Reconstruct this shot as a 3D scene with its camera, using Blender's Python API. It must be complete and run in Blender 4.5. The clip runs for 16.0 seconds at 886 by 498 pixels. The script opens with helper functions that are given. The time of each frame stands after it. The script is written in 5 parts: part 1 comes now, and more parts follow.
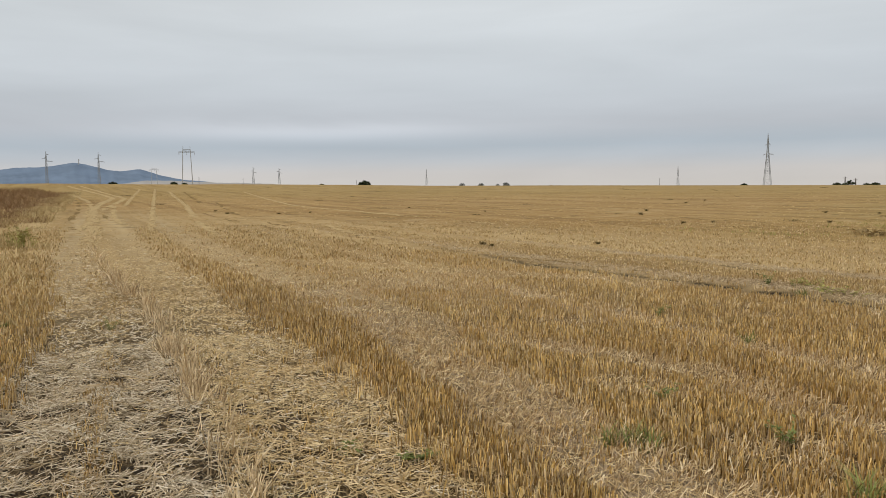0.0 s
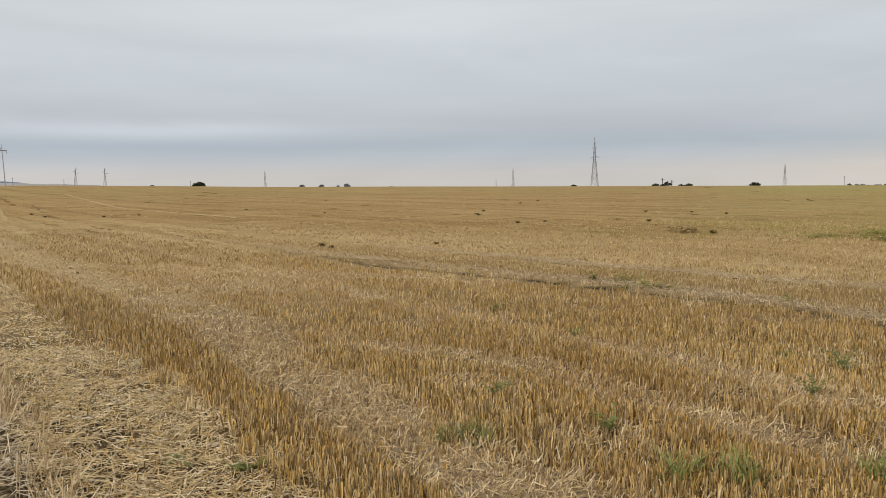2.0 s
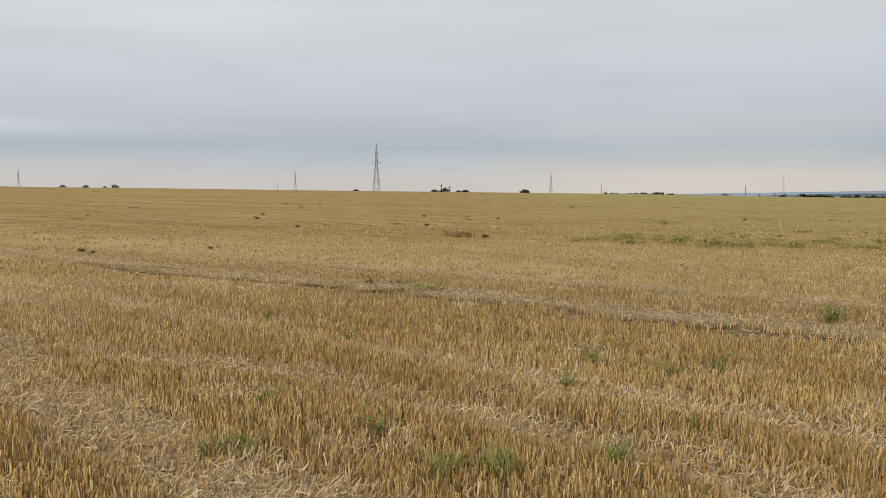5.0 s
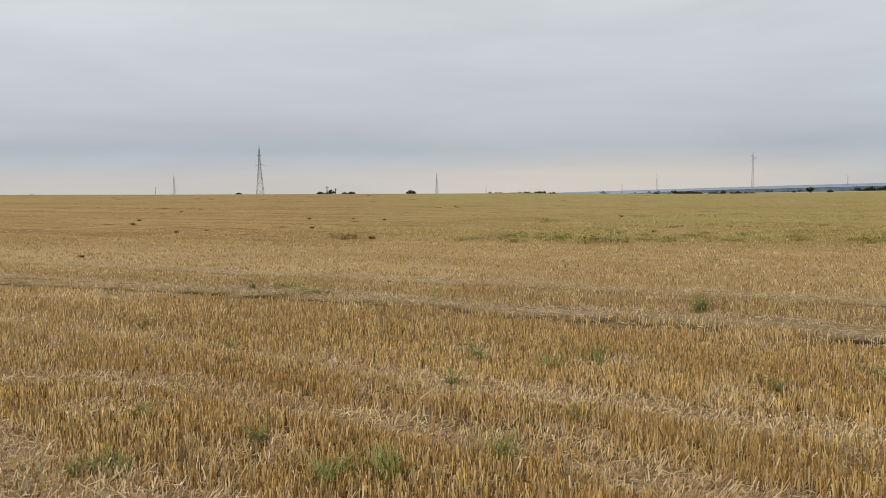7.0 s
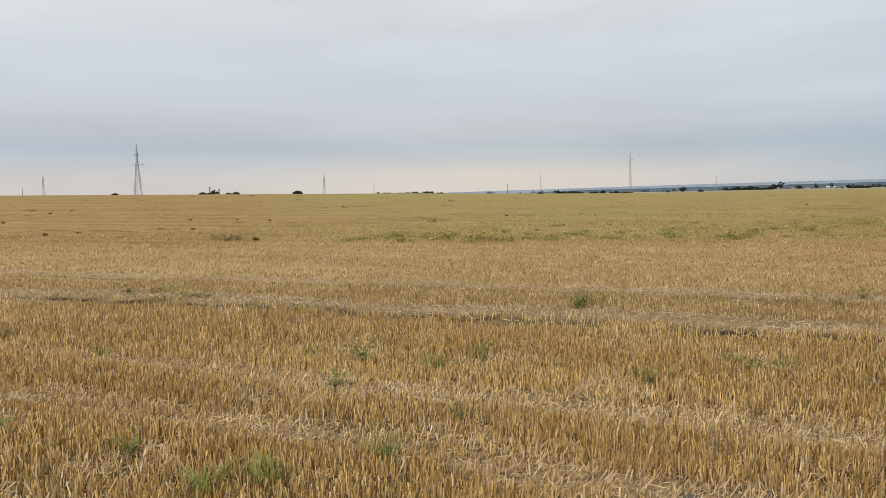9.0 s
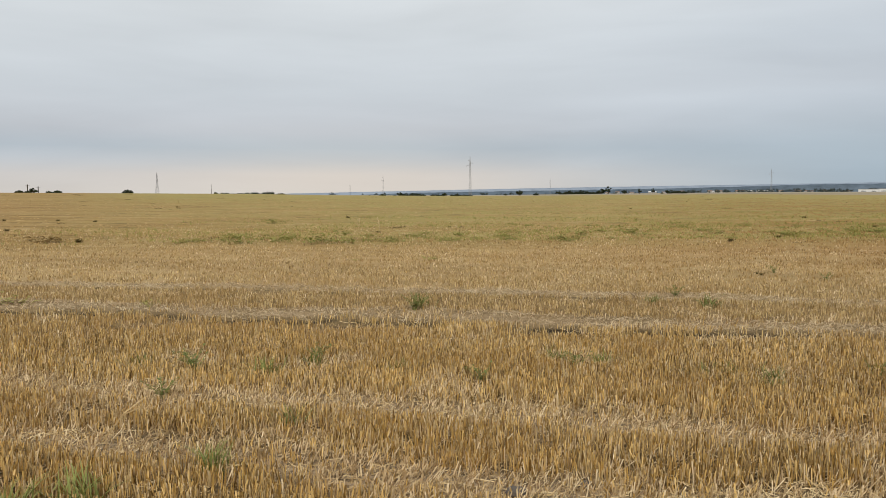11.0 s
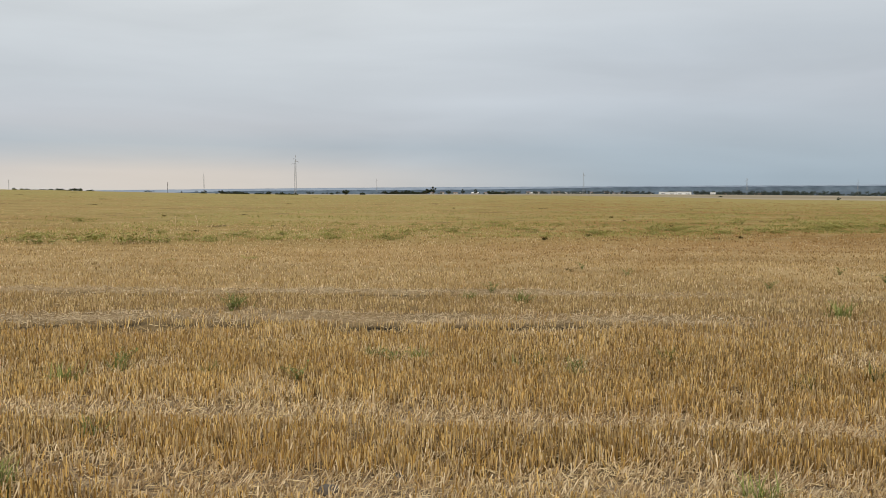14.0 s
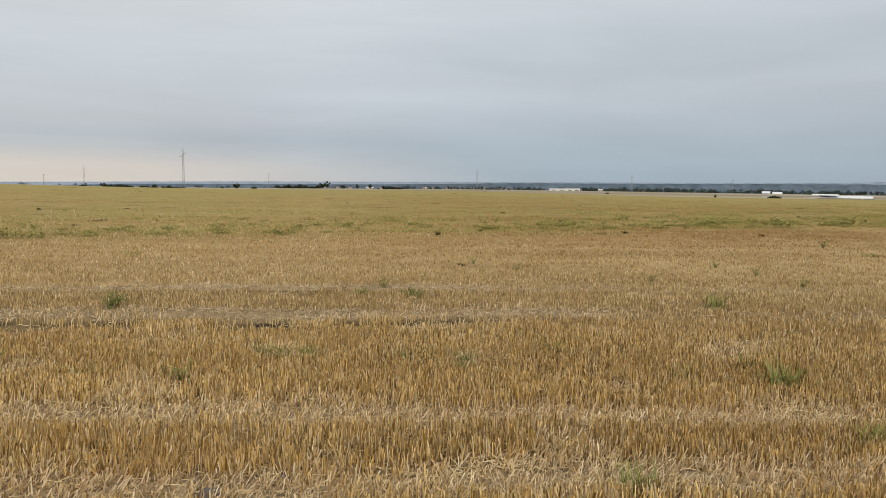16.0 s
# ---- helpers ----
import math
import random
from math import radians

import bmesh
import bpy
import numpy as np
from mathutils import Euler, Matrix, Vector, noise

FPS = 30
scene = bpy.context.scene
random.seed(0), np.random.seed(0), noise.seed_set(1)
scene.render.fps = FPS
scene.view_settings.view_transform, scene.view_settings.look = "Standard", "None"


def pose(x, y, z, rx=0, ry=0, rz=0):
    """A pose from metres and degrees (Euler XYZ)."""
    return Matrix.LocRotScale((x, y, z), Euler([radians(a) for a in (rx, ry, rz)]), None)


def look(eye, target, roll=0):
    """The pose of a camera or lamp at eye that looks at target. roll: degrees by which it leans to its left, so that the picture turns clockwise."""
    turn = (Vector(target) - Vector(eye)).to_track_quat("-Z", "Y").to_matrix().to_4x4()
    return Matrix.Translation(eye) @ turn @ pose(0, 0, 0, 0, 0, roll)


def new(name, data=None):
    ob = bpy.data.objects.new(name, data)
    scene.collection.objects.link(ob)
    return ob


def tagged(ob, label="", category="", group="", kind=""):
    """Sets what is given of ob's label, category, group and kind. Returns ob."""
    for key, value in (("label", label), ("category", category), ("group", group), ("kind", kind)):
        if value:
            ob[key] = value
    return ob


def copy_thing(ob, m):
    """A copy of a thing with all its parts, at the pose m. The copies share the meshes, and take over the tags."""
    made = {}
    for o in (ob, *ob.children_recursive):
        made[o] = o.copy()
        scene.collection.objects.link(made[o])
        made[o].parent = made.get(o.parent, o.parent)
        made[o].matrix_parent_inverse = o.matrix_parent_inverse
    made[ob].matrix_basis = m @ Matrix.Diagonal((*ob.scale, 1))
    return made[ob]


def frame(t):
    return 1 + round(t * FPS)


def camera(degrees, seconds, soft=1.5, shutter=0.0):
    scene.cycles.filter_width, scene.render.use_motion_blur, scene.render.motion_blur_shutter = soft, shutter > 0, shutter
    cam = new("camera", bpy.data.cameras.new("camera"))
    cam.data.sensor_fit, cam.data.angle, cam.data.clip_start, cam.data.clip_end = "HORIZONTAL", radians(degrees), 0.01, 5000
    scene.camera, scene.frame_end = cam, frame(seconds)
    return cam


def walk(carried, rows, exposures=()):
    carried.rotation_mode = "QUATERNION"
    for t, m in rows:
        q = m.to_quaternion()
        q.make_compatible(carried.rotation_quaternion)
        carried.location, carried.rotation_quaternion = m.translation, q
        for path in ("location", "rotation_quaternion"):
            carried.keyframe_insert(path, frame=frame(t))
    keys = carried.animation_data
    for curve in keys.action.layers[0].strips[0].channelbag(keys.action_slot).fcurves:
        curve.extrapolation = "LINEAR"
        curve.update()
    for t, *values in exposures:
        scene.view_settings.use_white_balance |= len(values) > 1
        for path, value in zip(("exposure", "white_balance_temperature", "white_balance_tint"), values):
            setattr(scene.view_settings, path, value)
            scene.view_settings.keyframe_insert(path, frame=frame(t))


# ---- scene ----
cam = camera(57.4, 16.0, soft=0.6)
# seconds, eye x y z in metres, yaw to the left, pitch, roll in degrees
ROWS = [
    (0, 0.000, 0.000, 1.600, 0.00, -4.40, -0.71),
    (0.5, 0.017, 0.002, 1.601, -2.53, -4.43, -0.62),
    (1, 0.031, 0.009, 1.598, -5.48, -4.45, -0.73),
    (1.5, 0.051, 0.018, 1.597, -8.78, -4.46, -0.92),
    (2, 0.055, 0.013, 1.598, -11.19, -4.46, -0.76),
    (2.5, 0.069, 0.021, 1.595, -13.15, -4.42, -0.62),
    (3, 0.085, 0.025, 1.594, -14.82, -4.39, -0.48),
    (3.5, 0.095, 0.020, 1.596, -16.72, -4.35, -0.36),
    (4, 0.114, 0.033, 1.593, -19.40, -4.33, -0.23),
    (4.5, 0.144, 0.039, 1.589, -23.20, -4.29, 0.05),
    (7, 0.220, 0.037, 1.584, -34.45, -4.19, -0.72),
    (7.5, 0.237, 0.051, 1.578, -36.26, -4.19, -0.71),
    (8, 0.255, 0.052, 1.577, -38.30, -4.24, -0.77),
    (10.5, 0.288, -0.022, 1.579, -50.13, -4.27, -0.35),
    (11, 0.295, -0.037, 1.586, -53.46, -4.25, -0.11),
    (11.5, 0.304, -0.050, 1.583, -55.87, -4.16, 0.04),
    (12, 0.309, -0.065, 1.583, -58.01, -4.10, 0.21),
    (12.5, 0.314, -0.080, 1.579, -60.80, -4.01, 0.34),
    (13, 0.323, -0.089, 1.574, -62.85, -4.06, 0.37),
    (13.5, 0.331, -0.100, 1.568, -64.25, -4.20, 0.48),
    (14, 0.335, -0.108, 1.574, -65.71, -4.25, 0.54),
    (14.5, 0.351, -0.113, 1.574, -67.19, -4.25, 0.62),
    (15, 0.367, -0.115, 1.571, -69.70, -4.32, 0.82),
    (15.5, 0.378, -0.124, 1.572, -71.19, -4.48, 0.94),
    (16, 0.380, -0.135, 1.571, -73.18, -4.50, 1.02),
]
walk(cam, [(t, pose(x, y, z, 90 + pitch, 0, yaw) @ pose(0, 0, 0, 0, 0, roll)) for t, x, y, z, yaw, pitch, roll in ROWS],
     [(0, -0.08), (1.5, -0.10), (3.5, -0.10), (5.5, -0.10), (7, -0.12), (7.5, -0.01), (8, 0.01), (11.5, -0.02), (13.5, -0.06), (16, -0.07)])

# ---------------------------------------------------------------- nodes
def nodes_of(tree):
    tree.nodes.clear()

    def add(kind, inputs=None, **props):
        n = tree.nodes.new(kind)
        if "operation" in props:
            n.operation = props["operation"]
        if "use_clamp" in props:
            n.use_clamp = props["use_clamp"]
        if "data_type" in props:
            n.data_type, n.blend_type = props["data_type"], props["blend_type"]
        if "interpolation_type" in props:
            n.interpolation_type = props["interpolation_type"]
        if "rotation_type" in props:
            n.rotation_type = props["rotation_type"]
        for key, value in (inputs or {}).items():
            if isinstance(value, bpy.types.NodeSocket):
                tree.links.new(value, n.inputs[key])
            else:
                n.inputs[key].default_value = value
        return n

    def calc(op, a, b=None, c=None, clamp=False):
        ins = {0: a}
        if b is not None:
            ins[1] = b
        if c is not None:
            ins[2] = c
        return add("ShaderNodeMath", ins, operation=op, use_clamp=clamp).outputs[0]

    def blend(fac, a, b, mode="MIX"):
        n = add("ShaderNodeMix", data_type="RGBA", blend_type=mode)
        for i, value in ((0, fac), (6, a), (7, b)):
            if isinstance(value, bpy.types.NodeSocket):
                tree.links.new(value, n.inputs[i])
            elif i:
                n.inputs[i].default_value = (*value, 1)
            else:
                n.inputs[i].default_value = value
        return n.outputs[2]

    def ramp(fac, stops, mode="LINEAR"):
        n = add("ShaderNodeValToRGB", {0: fac})
        n.color_ramp.interpolation = mode
        e = n.color_ramp.elements
        while len(e) < len(stops):
            e.new(0.5)
        for el, (p, col) in zip(e, stops):
            el.position, el.color = p, (*col, 1) if not isinstance(col, (int, float)) else (col, col, col, 1)
        return n.outputs[0]

    def span(value, lo, hi, smooth=True):
        return add("ShaderNodeMapRange", {0: value, 1: lo, 2: hi, 3: 0.0, 4: 1.0},
                   interpolation_type="SMOOTHSTEP" if smooth else "LINEAR").outputs[0]

    return add, calc, blend, ramp, span


# ---------------------------------------------------------------- sky and sun
SUN_EL, SUN_AZ = 44.0, 126.0
world = bpy.data.worlds.new("overcast_sky")
scene.world = world
world.use_nodes = True
add, calc, blend, ramp, span = nodes_of(world.node_tree)
way = add("ShaderNodeSeparateXYZ", {0: add("ShaderNodeTexCoord").outputs["Generated"]})
el = calc("MULTIPLY", calc("ARCSINE", way.outputs[2]), 57.296)
az = calc("MULTIPLY", calc("ARCTAN2", calc("MULTIPLY", way.outputs[0], -1.0), way.outputs[1]), 57.296)
up = span(el, 0.0, 90.0, False)
ahead = ramp(up, [(0.0, (0.71, 0.675, 0.64)), (0.011, (0.69, 0.665, 0.65)), (0.022, (0.58, 0.62, 0.67)), (0.032, (0.51, 0.575, 0.645)),
                  (0.045, (0.59, 0.62, 0.67)), (0.075, (0.64, 0.68, 0.72)), (0.11, (0.70, 0.74, 0.77)), (0.16, (0.77, 0.805, 0.82)),
                  (0.35, (0.78, 0.81, 0.83)), (1.0, (0.80, 0.83, 0.86))])
aside = ramp(up, [(0.0, (0.40, 0.49, 0.57)), (0.012, (0.385, 0.475, 0.555)), (0.03, (0.43, 0.51, 0.585)), (0.05, (0.51, 0.57, 0.635)),
                  (0.075, (0.58, 0.625, 0.68)), (0.11, (0.60, 0.65, 0.70)), (0.16, (0.70, 0.74, 0.77)),
                  (0.35, (0.76, 0.79, 0.81)), (1.0, (0.80, 0.83, 0.86))])
sky_col = blend(span(az, -52.0, -84.0), ahead, aside)
cloud_at = add("ShaderNodeCombineXYZ", {0: calc("MULTIPLY", az, 0.045), 1: calc("MULTIPLY", el, 0.28), 2: 2.7})
cloud = add("ShaderNodeTexNoise", {"Vector": cloud_at.outputs[0], "Scale": 1.0, "Detail": 5.0, "Roughness": 0.5, "Distortion": 0.3}).outputs[0]
tone = calc("MULTIPLY_ADD", cloud, 0.34, 0.83)


def cloud_lobe(a0, e0, wide, high, gain):
    da = calc("DIVIDE", calc("SUBTRACT", az, a0), wide)
    de = calc("DIVIDE", calc("SUBTRACT", el, calc("MULTIPLY_ADD", cloud, 1.6, e0 - 0.8)), high)
    d2 = calc("ADD", calc("MULTIPLY", da, da), calc("MULTIPLY", de, de))
    return calc("MULTIPLY", calc("EXPONENT", calc("MULTIPLY", d2, -1.0)), gain)


for lobe in ((9.0, 4.0, 12.0, 0.6, 0.24), (2.0, 9.5, 16.0, 3.5, 0.06), (-68.0, 5.9, 12.0, 0.7, 0.07),
             (-48.0, 1.0, 14.0, 1.6, 0.06), (-14.0, 4.0, 14.0, 1.5, -0.05), (-52.0, 5.6, 14.0, 1.4, -0.06), (-66.0, 8.5, 9.0, 3.0, 0.06)):
    tone = calc("ADD", tone, cloud_lobe(*lobe))
sky_col = blend(1.0, sky_col, add("ShaderNodeCombineColor", {0: tone, 1: tone, 2: tone}).outputs[0], "MULTIPLY")
sky_col = blend(cloud_lobe(-46.0, 1.4, 13.0, 2.2, 0.9), sky_col, (1.06, 1.0, 0.93), "MULTIPLY")
nishita = add("ShaderNodeTexSky")
nishita.sky_type, nishita.sun_disc, nishita.sun_elevation, nishita.sun_rotation = "NISHITA", False, radians(SUN_EL), radians(-SUN_AZ)
clear = add("ShaderNodeBackground", {0: nishita.outputs[0], 1: 0.006})
cover_bg = add("ShaderNodeBackground", {0: sky_col, 1: 0.88})
both = add("ShaderNodeAddShader", {0: clear.outputs[0], 1: cover_bg.outputs[0]})
add("ShaderNodeOutputWorld", {0: both.outputs[0]})

sun = new("sun", bpy.data.lights.new("sun", "SUN"))
sun.data.energy, sun.data.angle, sun.data.color = 1.65, radians(10), (1.0, 0.905, 0.755)
d = Vector((-math.sin(radians(SUN_AZ)) * math.cos(radians(SUN_EL)), math.cos(radians(SUN_AZ)) * math.cos(radians(SUN_EL)), math.sin(radians(SUN_EL))))
sun.matrix_world = look(d * 50, (0, 0, 0))

# ---------------------------------------------------------------- the lie of the land
rng = np.random.default_rng(7)
ROW_AZ = radians(21.0)
U = np.array([-math.sin(ROW_AZ), math.cos(ROW_AZ)])   # along the drill rows
V = np.array([math.cos(ROW_AZ), math.sin(ROW_AZ)])    # across them, to the right


def to_rows(x, y):
    return x * U[0] + y * U[1], x * V[0] + y * V[1]


def from_rows(s, c):
    return s * U[0] + c * V[0], s * U[1] + c * V[1]


def ripple(x, y, size, seed=0.0):
    """Smooth unevenness between -1 and 1, with bumps about size metres wide."""
    k = 2 * math.pi / size
    return (np.sin(k * 0.9 * x + 1.3 * np.sin(k * 0.53 * y + seed) + seed) + np.sin(k * 1.1 * y + 1.2 * np.sin(k * 0.61 * x + 2 * seed) + 3 * seed)
            + np.sin(k * 0.63 * (x + y) + 1.7 * np.sin(k * 0.37 * (x - y) + seed))) / 3


def smooth(a, b, v):
    w = np.clip((v - a) / (b - a), 0, 1)
    return w * w * (3 - 2 * w)


# height of the field's edge, of the pale field past it and of the far land, in degrees, by direction (to the left of +y)
EDGE = [(-180, 0.0), (-125, -0.3), (-101, -0.43), (-96, -0.47), (-87, -0.50), (-82, -0.43), (-74, -0.39), (-66, -0.44), (-58, -0.51), (-54, -0.50),
        (-46, -0.44), (-40, -0.32), (-33, -0.26), (-21, -0.15), (-16, -0.10), (-8, 0.0), (0, 0.07), (7, 0.22), (15, 0.36), (18, 0.37), (22, 0.44), (26, 0.52), (40, 0.5), (90, 0.3), (180, 0.0)]
PALE = [(-180, -0.1), (-125, -0.1), (-101, -0.15), (-96, -0.18), (-87, -0.20), (-74, -0.26), (-66, -0.34), (-58, -0.43), (-50, -0.45), (-42, -0.36),
        (-33, -0.30), (-21, -0.19), (0, 0.02), (15, 0.31), (28, 0.48), (40, 0.45), (90, 0.25), (180, -0.1)]
RIM = 260.0


def by_direction(table, a):
    p, q = zip(*table)
    return np.interp(a, p, q)


def lift(r, degrees):
    return 1.6 + r * np.tan(np.radians(degrees))


def along(s, c):
    """Distance across the wheel track, which sways near the start and bends a little to the right farther on."""
    s0 = np.maximum(s, 0)
    return c + 0.06 * s - 0.022 * np.maximum(s - 24, 0) + 0.85 * np.exp(-s0 / 4.0) - 0.22 * np.exp(-(((s0 - 12) / 5) ** 2))


def wheel_at(s, c):
    """Distance across the tractor ruts, which run with the rows and turn a little to the left farther on."""
    return c + 0.12 * np.maximum(s - 2, 0) + 0.10 * np.sin(0.55 * s) + 0.06 * np.sin(1.3 * s + 1.0)


def tuft_line(s):
    """Where the line of tufts between the wheels of the track stands."""
    return 0.96 - 0.047 * np.clip(s - 5, 0, 11)


def ground_z(x, y):
    x, y = np.asarray(x, float), np.asarray(y, float)
    r = np.hypot(x, y) + 1e-9
    a = np.degrees(np.arctan2(-x, y))
    edge, pale = by_direction(EDGE, a), by_direction(PALE, a)
    z_rim = lift(RIM, edge)
    z = z_rim * np.clip((r - 25) / (RIM - 25), 0, 1) ** 1.6
    knots = [(RIM, z_rim), (300, lift(300, edge - 0.02)), (420, lift(420, edge - 0.10)), (1000, lift(1000, pale)), (1500, lift(1500, pale - 0.06)),
             (2600, lift(2600, pale - 0.03)), (4950, lift(4950, pale - 0.05))]
    for (r0, z0), (r1, z1) in zip(knots, knots[1:]):
        w = np.clip((r - r0) / (r1 - r0), 0, 1)
        z = np.where(r > r0, z0 + (z1 - z0) * w, z)
    s, c = to_rows(x, y)
    near = 1 - smooth(40, 70, r)
    left, track = along(s, c), wheel_at(s, c)
    z = z + near * (0.018 * ripple(x, y, 1.1, 1.0) + 0.03 * ripple(x, y, 4.5, 2.0))
    for mid, half, deep in ((-0.22, 0.3, 0.035), (0.48, 0.16, 0.03), (1.5, 0.6, 0.015)):
        z = z - near * deep * np.exp(-((left - mid) / half) ** 2)
    for mid, half, deep in ((9.55, 0.16, 0.03), (10.0, 0.24, 0.015), (12.2, 0.15, 0.02)):
        z = z - near * deep * np.exp(-((track - mid) / half) ** 2)
    # the overgrown bank beside the track
    bank = smooth(-6, -14, c + 0.02 * s) * smooth(22, 45, s) * (1 - smooth(110, 200, s))
    return z + bank * (0.5 + 0.25 * ripple(x, y, 9.0, 4.0))


def toward(az_deg, r):
    """The place on the ground in a direction, r metres from the first eye."""
    a = radians(az_deg)
    x, y = -math.sin(a) * r, math.cos(a) * r
    return x, y, float(ground_z(x, y))


# ---------------------------------------------------------------- materials
def surface(name, build, rough=0.85, bump=None, spec=0.25):
    m = bpy.data.materials.new(name)
    m.use_nodes = True
    kit = nodes_of(m.node_tree)
    add = kit[0]
    out = add("ShaderNodeOutputMaterial")
    b = add("ShaderNodeBsdfPrincipled", {"Roughness": rough, "Specular IOR Level": spec})
    col, height = build(*kit)
    m.node_tree.links.new(col, b.inputs["Base Color"])
    if height is not None:
        bp = add("ShaderNodeBump", {"Strength": bump[0], "Distance": bump[1], "Height": height})
        m.node_tree.links.new(bp.outputs[0], b.inputs["Normal"])
    m.node_tree.links.new(b.outputs[0], out.inputs[0])
    return m


def row_coords(add, calc):
    """Position turned so that x runs across the drill rows and y along them."""
    pos = add("ShaderNodeNewGeometry").outputs["Position"]
    rot = add("ShaderNodeVectorRotate", {"Vector": pos, "Angle": -ROW_AZ}, rotation_type="Z_AXIS").outputs[0]
    sep = add("ShaderNodeSeparateXYZ", {0: rot})
    return pos, rot, sep.outputs[0], sep.outputs[1]


def noise_of(add, vec, scale, detail=4.0, rough=0.55, stretch=(1, 1, 1)):
    at = add("ShaderNodeMapping", {0: vec, 3: stretch}).outputs[0]
    return add("ShaderNodeTexNoise", {"Vector": at, "Scale": scale, "Detail": detail, "Roughness": rough}).outputs[0]


def build_ground(add, calc, blend, ramp, span):
    pos, rot, c, s = row_coords(add, calc)
    flat = add("ShaderNodeVectorMath", {0: pos, 1: (1, 1, 0)}, operation="MULTIPLY").outputs[0]
    r = add("ShaderNodeVectorMath", {0: flat}, operation="LENGTH").outputs["Value"]
    fine = noise_of(add, pos, 38.0, 5.0, 0.65)
    straw = noise_of(add, rot, 26.0, 6.0, 0.75, (1.0, 0.6, 1.0))
    mid = noise_of(add, pos, 1.3, 5.0, 0.6)
    bent = add("ShaderNodeVectorMath", {0: pos, 1: add("ShaderNodeVectorMath", {0: add("ShaderNodeTexNoise", {"Vector": pos, "Scale": 9.0, "Detail": 2.0}).outputs[1], 1: (0.09, 0.09, 0.0)}, operation="MULTIPLY").outputs[0]}, operation="ADD").outputs[0]
    strands = calc("MAXIMUM", noise_of(add, bent, 62.0, 3.0, 0.6, (1.0, 0.14, 1.0)), calc("MAXIMUM", noise_of(add, bent, 55.0, 3.0, 0.6, (0.16, 1.0, 1.0)), noise_of(add, add("ShaderNodeVectorRotate", {"Vector": bent, "Angle": 0.8}, rotation_type="Z_AXIS").outputs[0], 58.0, 3.0, 0.6, (0.15, 1.0, 1.0))))
    soil = ramp(fine, [(0.3, (0.025, 0.016, 0.008)), (0.5, (0.065, 0.041, 0.018)), (0.72, (0.14, 0.095, 0.045))])
    litter = ramp(straw, [(0.32, (0.045, 0.03, 0.014)), (0.52, (0.14, 0.094, 0.042)), (0.72, (0.30, 0.215, 0.105))])
    near = blend(span(mid, 0.32, 0.6), soil, litter)
    near = blend(calc("MULTIPLY", span(strands, 0.52, 0.70), 0.75), near, (0.37, 0.255, 0.125))
    # dark soil between the strands, with the shade among the straws painted in
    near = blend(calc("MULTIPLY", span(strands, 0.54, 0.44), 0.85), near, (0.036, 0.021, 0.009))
    # pressed bands and wheel ruts run with the rows
    s0 = calc("MAXIMUM", s, 0.0)
    sway = calc("MULTIPLY", calc("EXPONENT", calc("MULTIPLY", calc("POWER", calc("DIVIDE", calc("SUBTRACT", s0, 12.0), 5.0), 2.0), -1.0)), 0.22)
    sway = calc("SUBTRACT", sway, calc("MULTIPLY", calc("EXPONENT", calc("MULTIPLY", s0, -0.25)), 0.85))
    left = calc("ADD", calc("SUBTRACT", calc("SUBTRACT", calc("MULTIPLY_ADD", s, 0.06, c), sway), calc("MULTIPLY", calc("MAXIMUM", calc("SUBTRACT", s, 24.0), 0.0), 0.022)),
                calc("MULTIPLY_ADD", noise_of(add, pos, 0.35, 3.0, 0.6), 0.9, -0.45))

    def stripe(mid_, half, k):
        d2 = calc("POWER", calc("ABSOLUTE", calc("DIVIDE", calc("SUBTRACT", left, mid_), half)), 2.0)
        return calc("MULTIPLY", calc("EXPONENT", calc("MULTIPLY", d2, -1.0)), k)

    sway_n = calc("MULTIPLY_ADD", mid, 0.5, -0.25)
    lane = calc("ADD", calc("MULTIPLY_ADD", calc("MAXIMUM", calc("SUBTRACT", s, 2.0), 0.0), 0.035, c), sway_n)
    branch = calc("ADD", calc("MULTIPLY_ADD", calc("MAXIMUM", calc("SUBTRACT", s, 5.1), 0.0), 0.28, c), sway_n)
    wheel = calc("ADD", calc("MULTIPLY_ADD", calc("MAXIMUM", calc("SUBTRACT", s, 2.0), 0.0), 0.12, c), calc("MULTIPLY", sway_n, 0.6))
    wheel = calc("ADD", wheel, calc("ADD", calc("MULTIPLY", calc("SINE", calc("MULTIPLY", s, 0.55)), 0.10), calc("MULTIPLY", calc("SINE", calc("MULTIPLY_ADD", s, 1.3, 1.0)), 0.06)))

    def ridge_of(v, at, half, k):
        d2 = calc("POWER", calc("ABSOLUTE", calc("DIVIDE", calc("SUBTRACT", v, at), half)), 2.0)
        return calc("MULTIPLY", calc("EXPONENT", calc("MULTIPLY", d2, -1.0)), k)

    fade = calc("MULTIPLY", calc("MULTIPLY_ADD", span(s, -5.0, -0.5), 0.75, 0.25), span(s, 24.0, 12.0))
    bands = calc("ADD", calc("ADD", stripe(3.15, 0.45, 0.9), ridge_of(lane, 5.65, 0.34, 0.9)), calc("MULTIPLY", ridge_of(branch, 4.4, 0.26, 0.8), span(s, 9.5, 7.5)), clamp=True)
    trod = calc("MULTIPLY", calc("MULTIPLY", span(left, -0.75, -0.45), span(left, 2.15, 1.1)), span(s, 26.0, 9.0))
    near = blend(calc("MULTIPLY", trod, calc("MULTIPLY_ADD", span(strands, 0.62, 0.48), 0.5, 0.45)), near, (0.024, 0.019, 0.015))
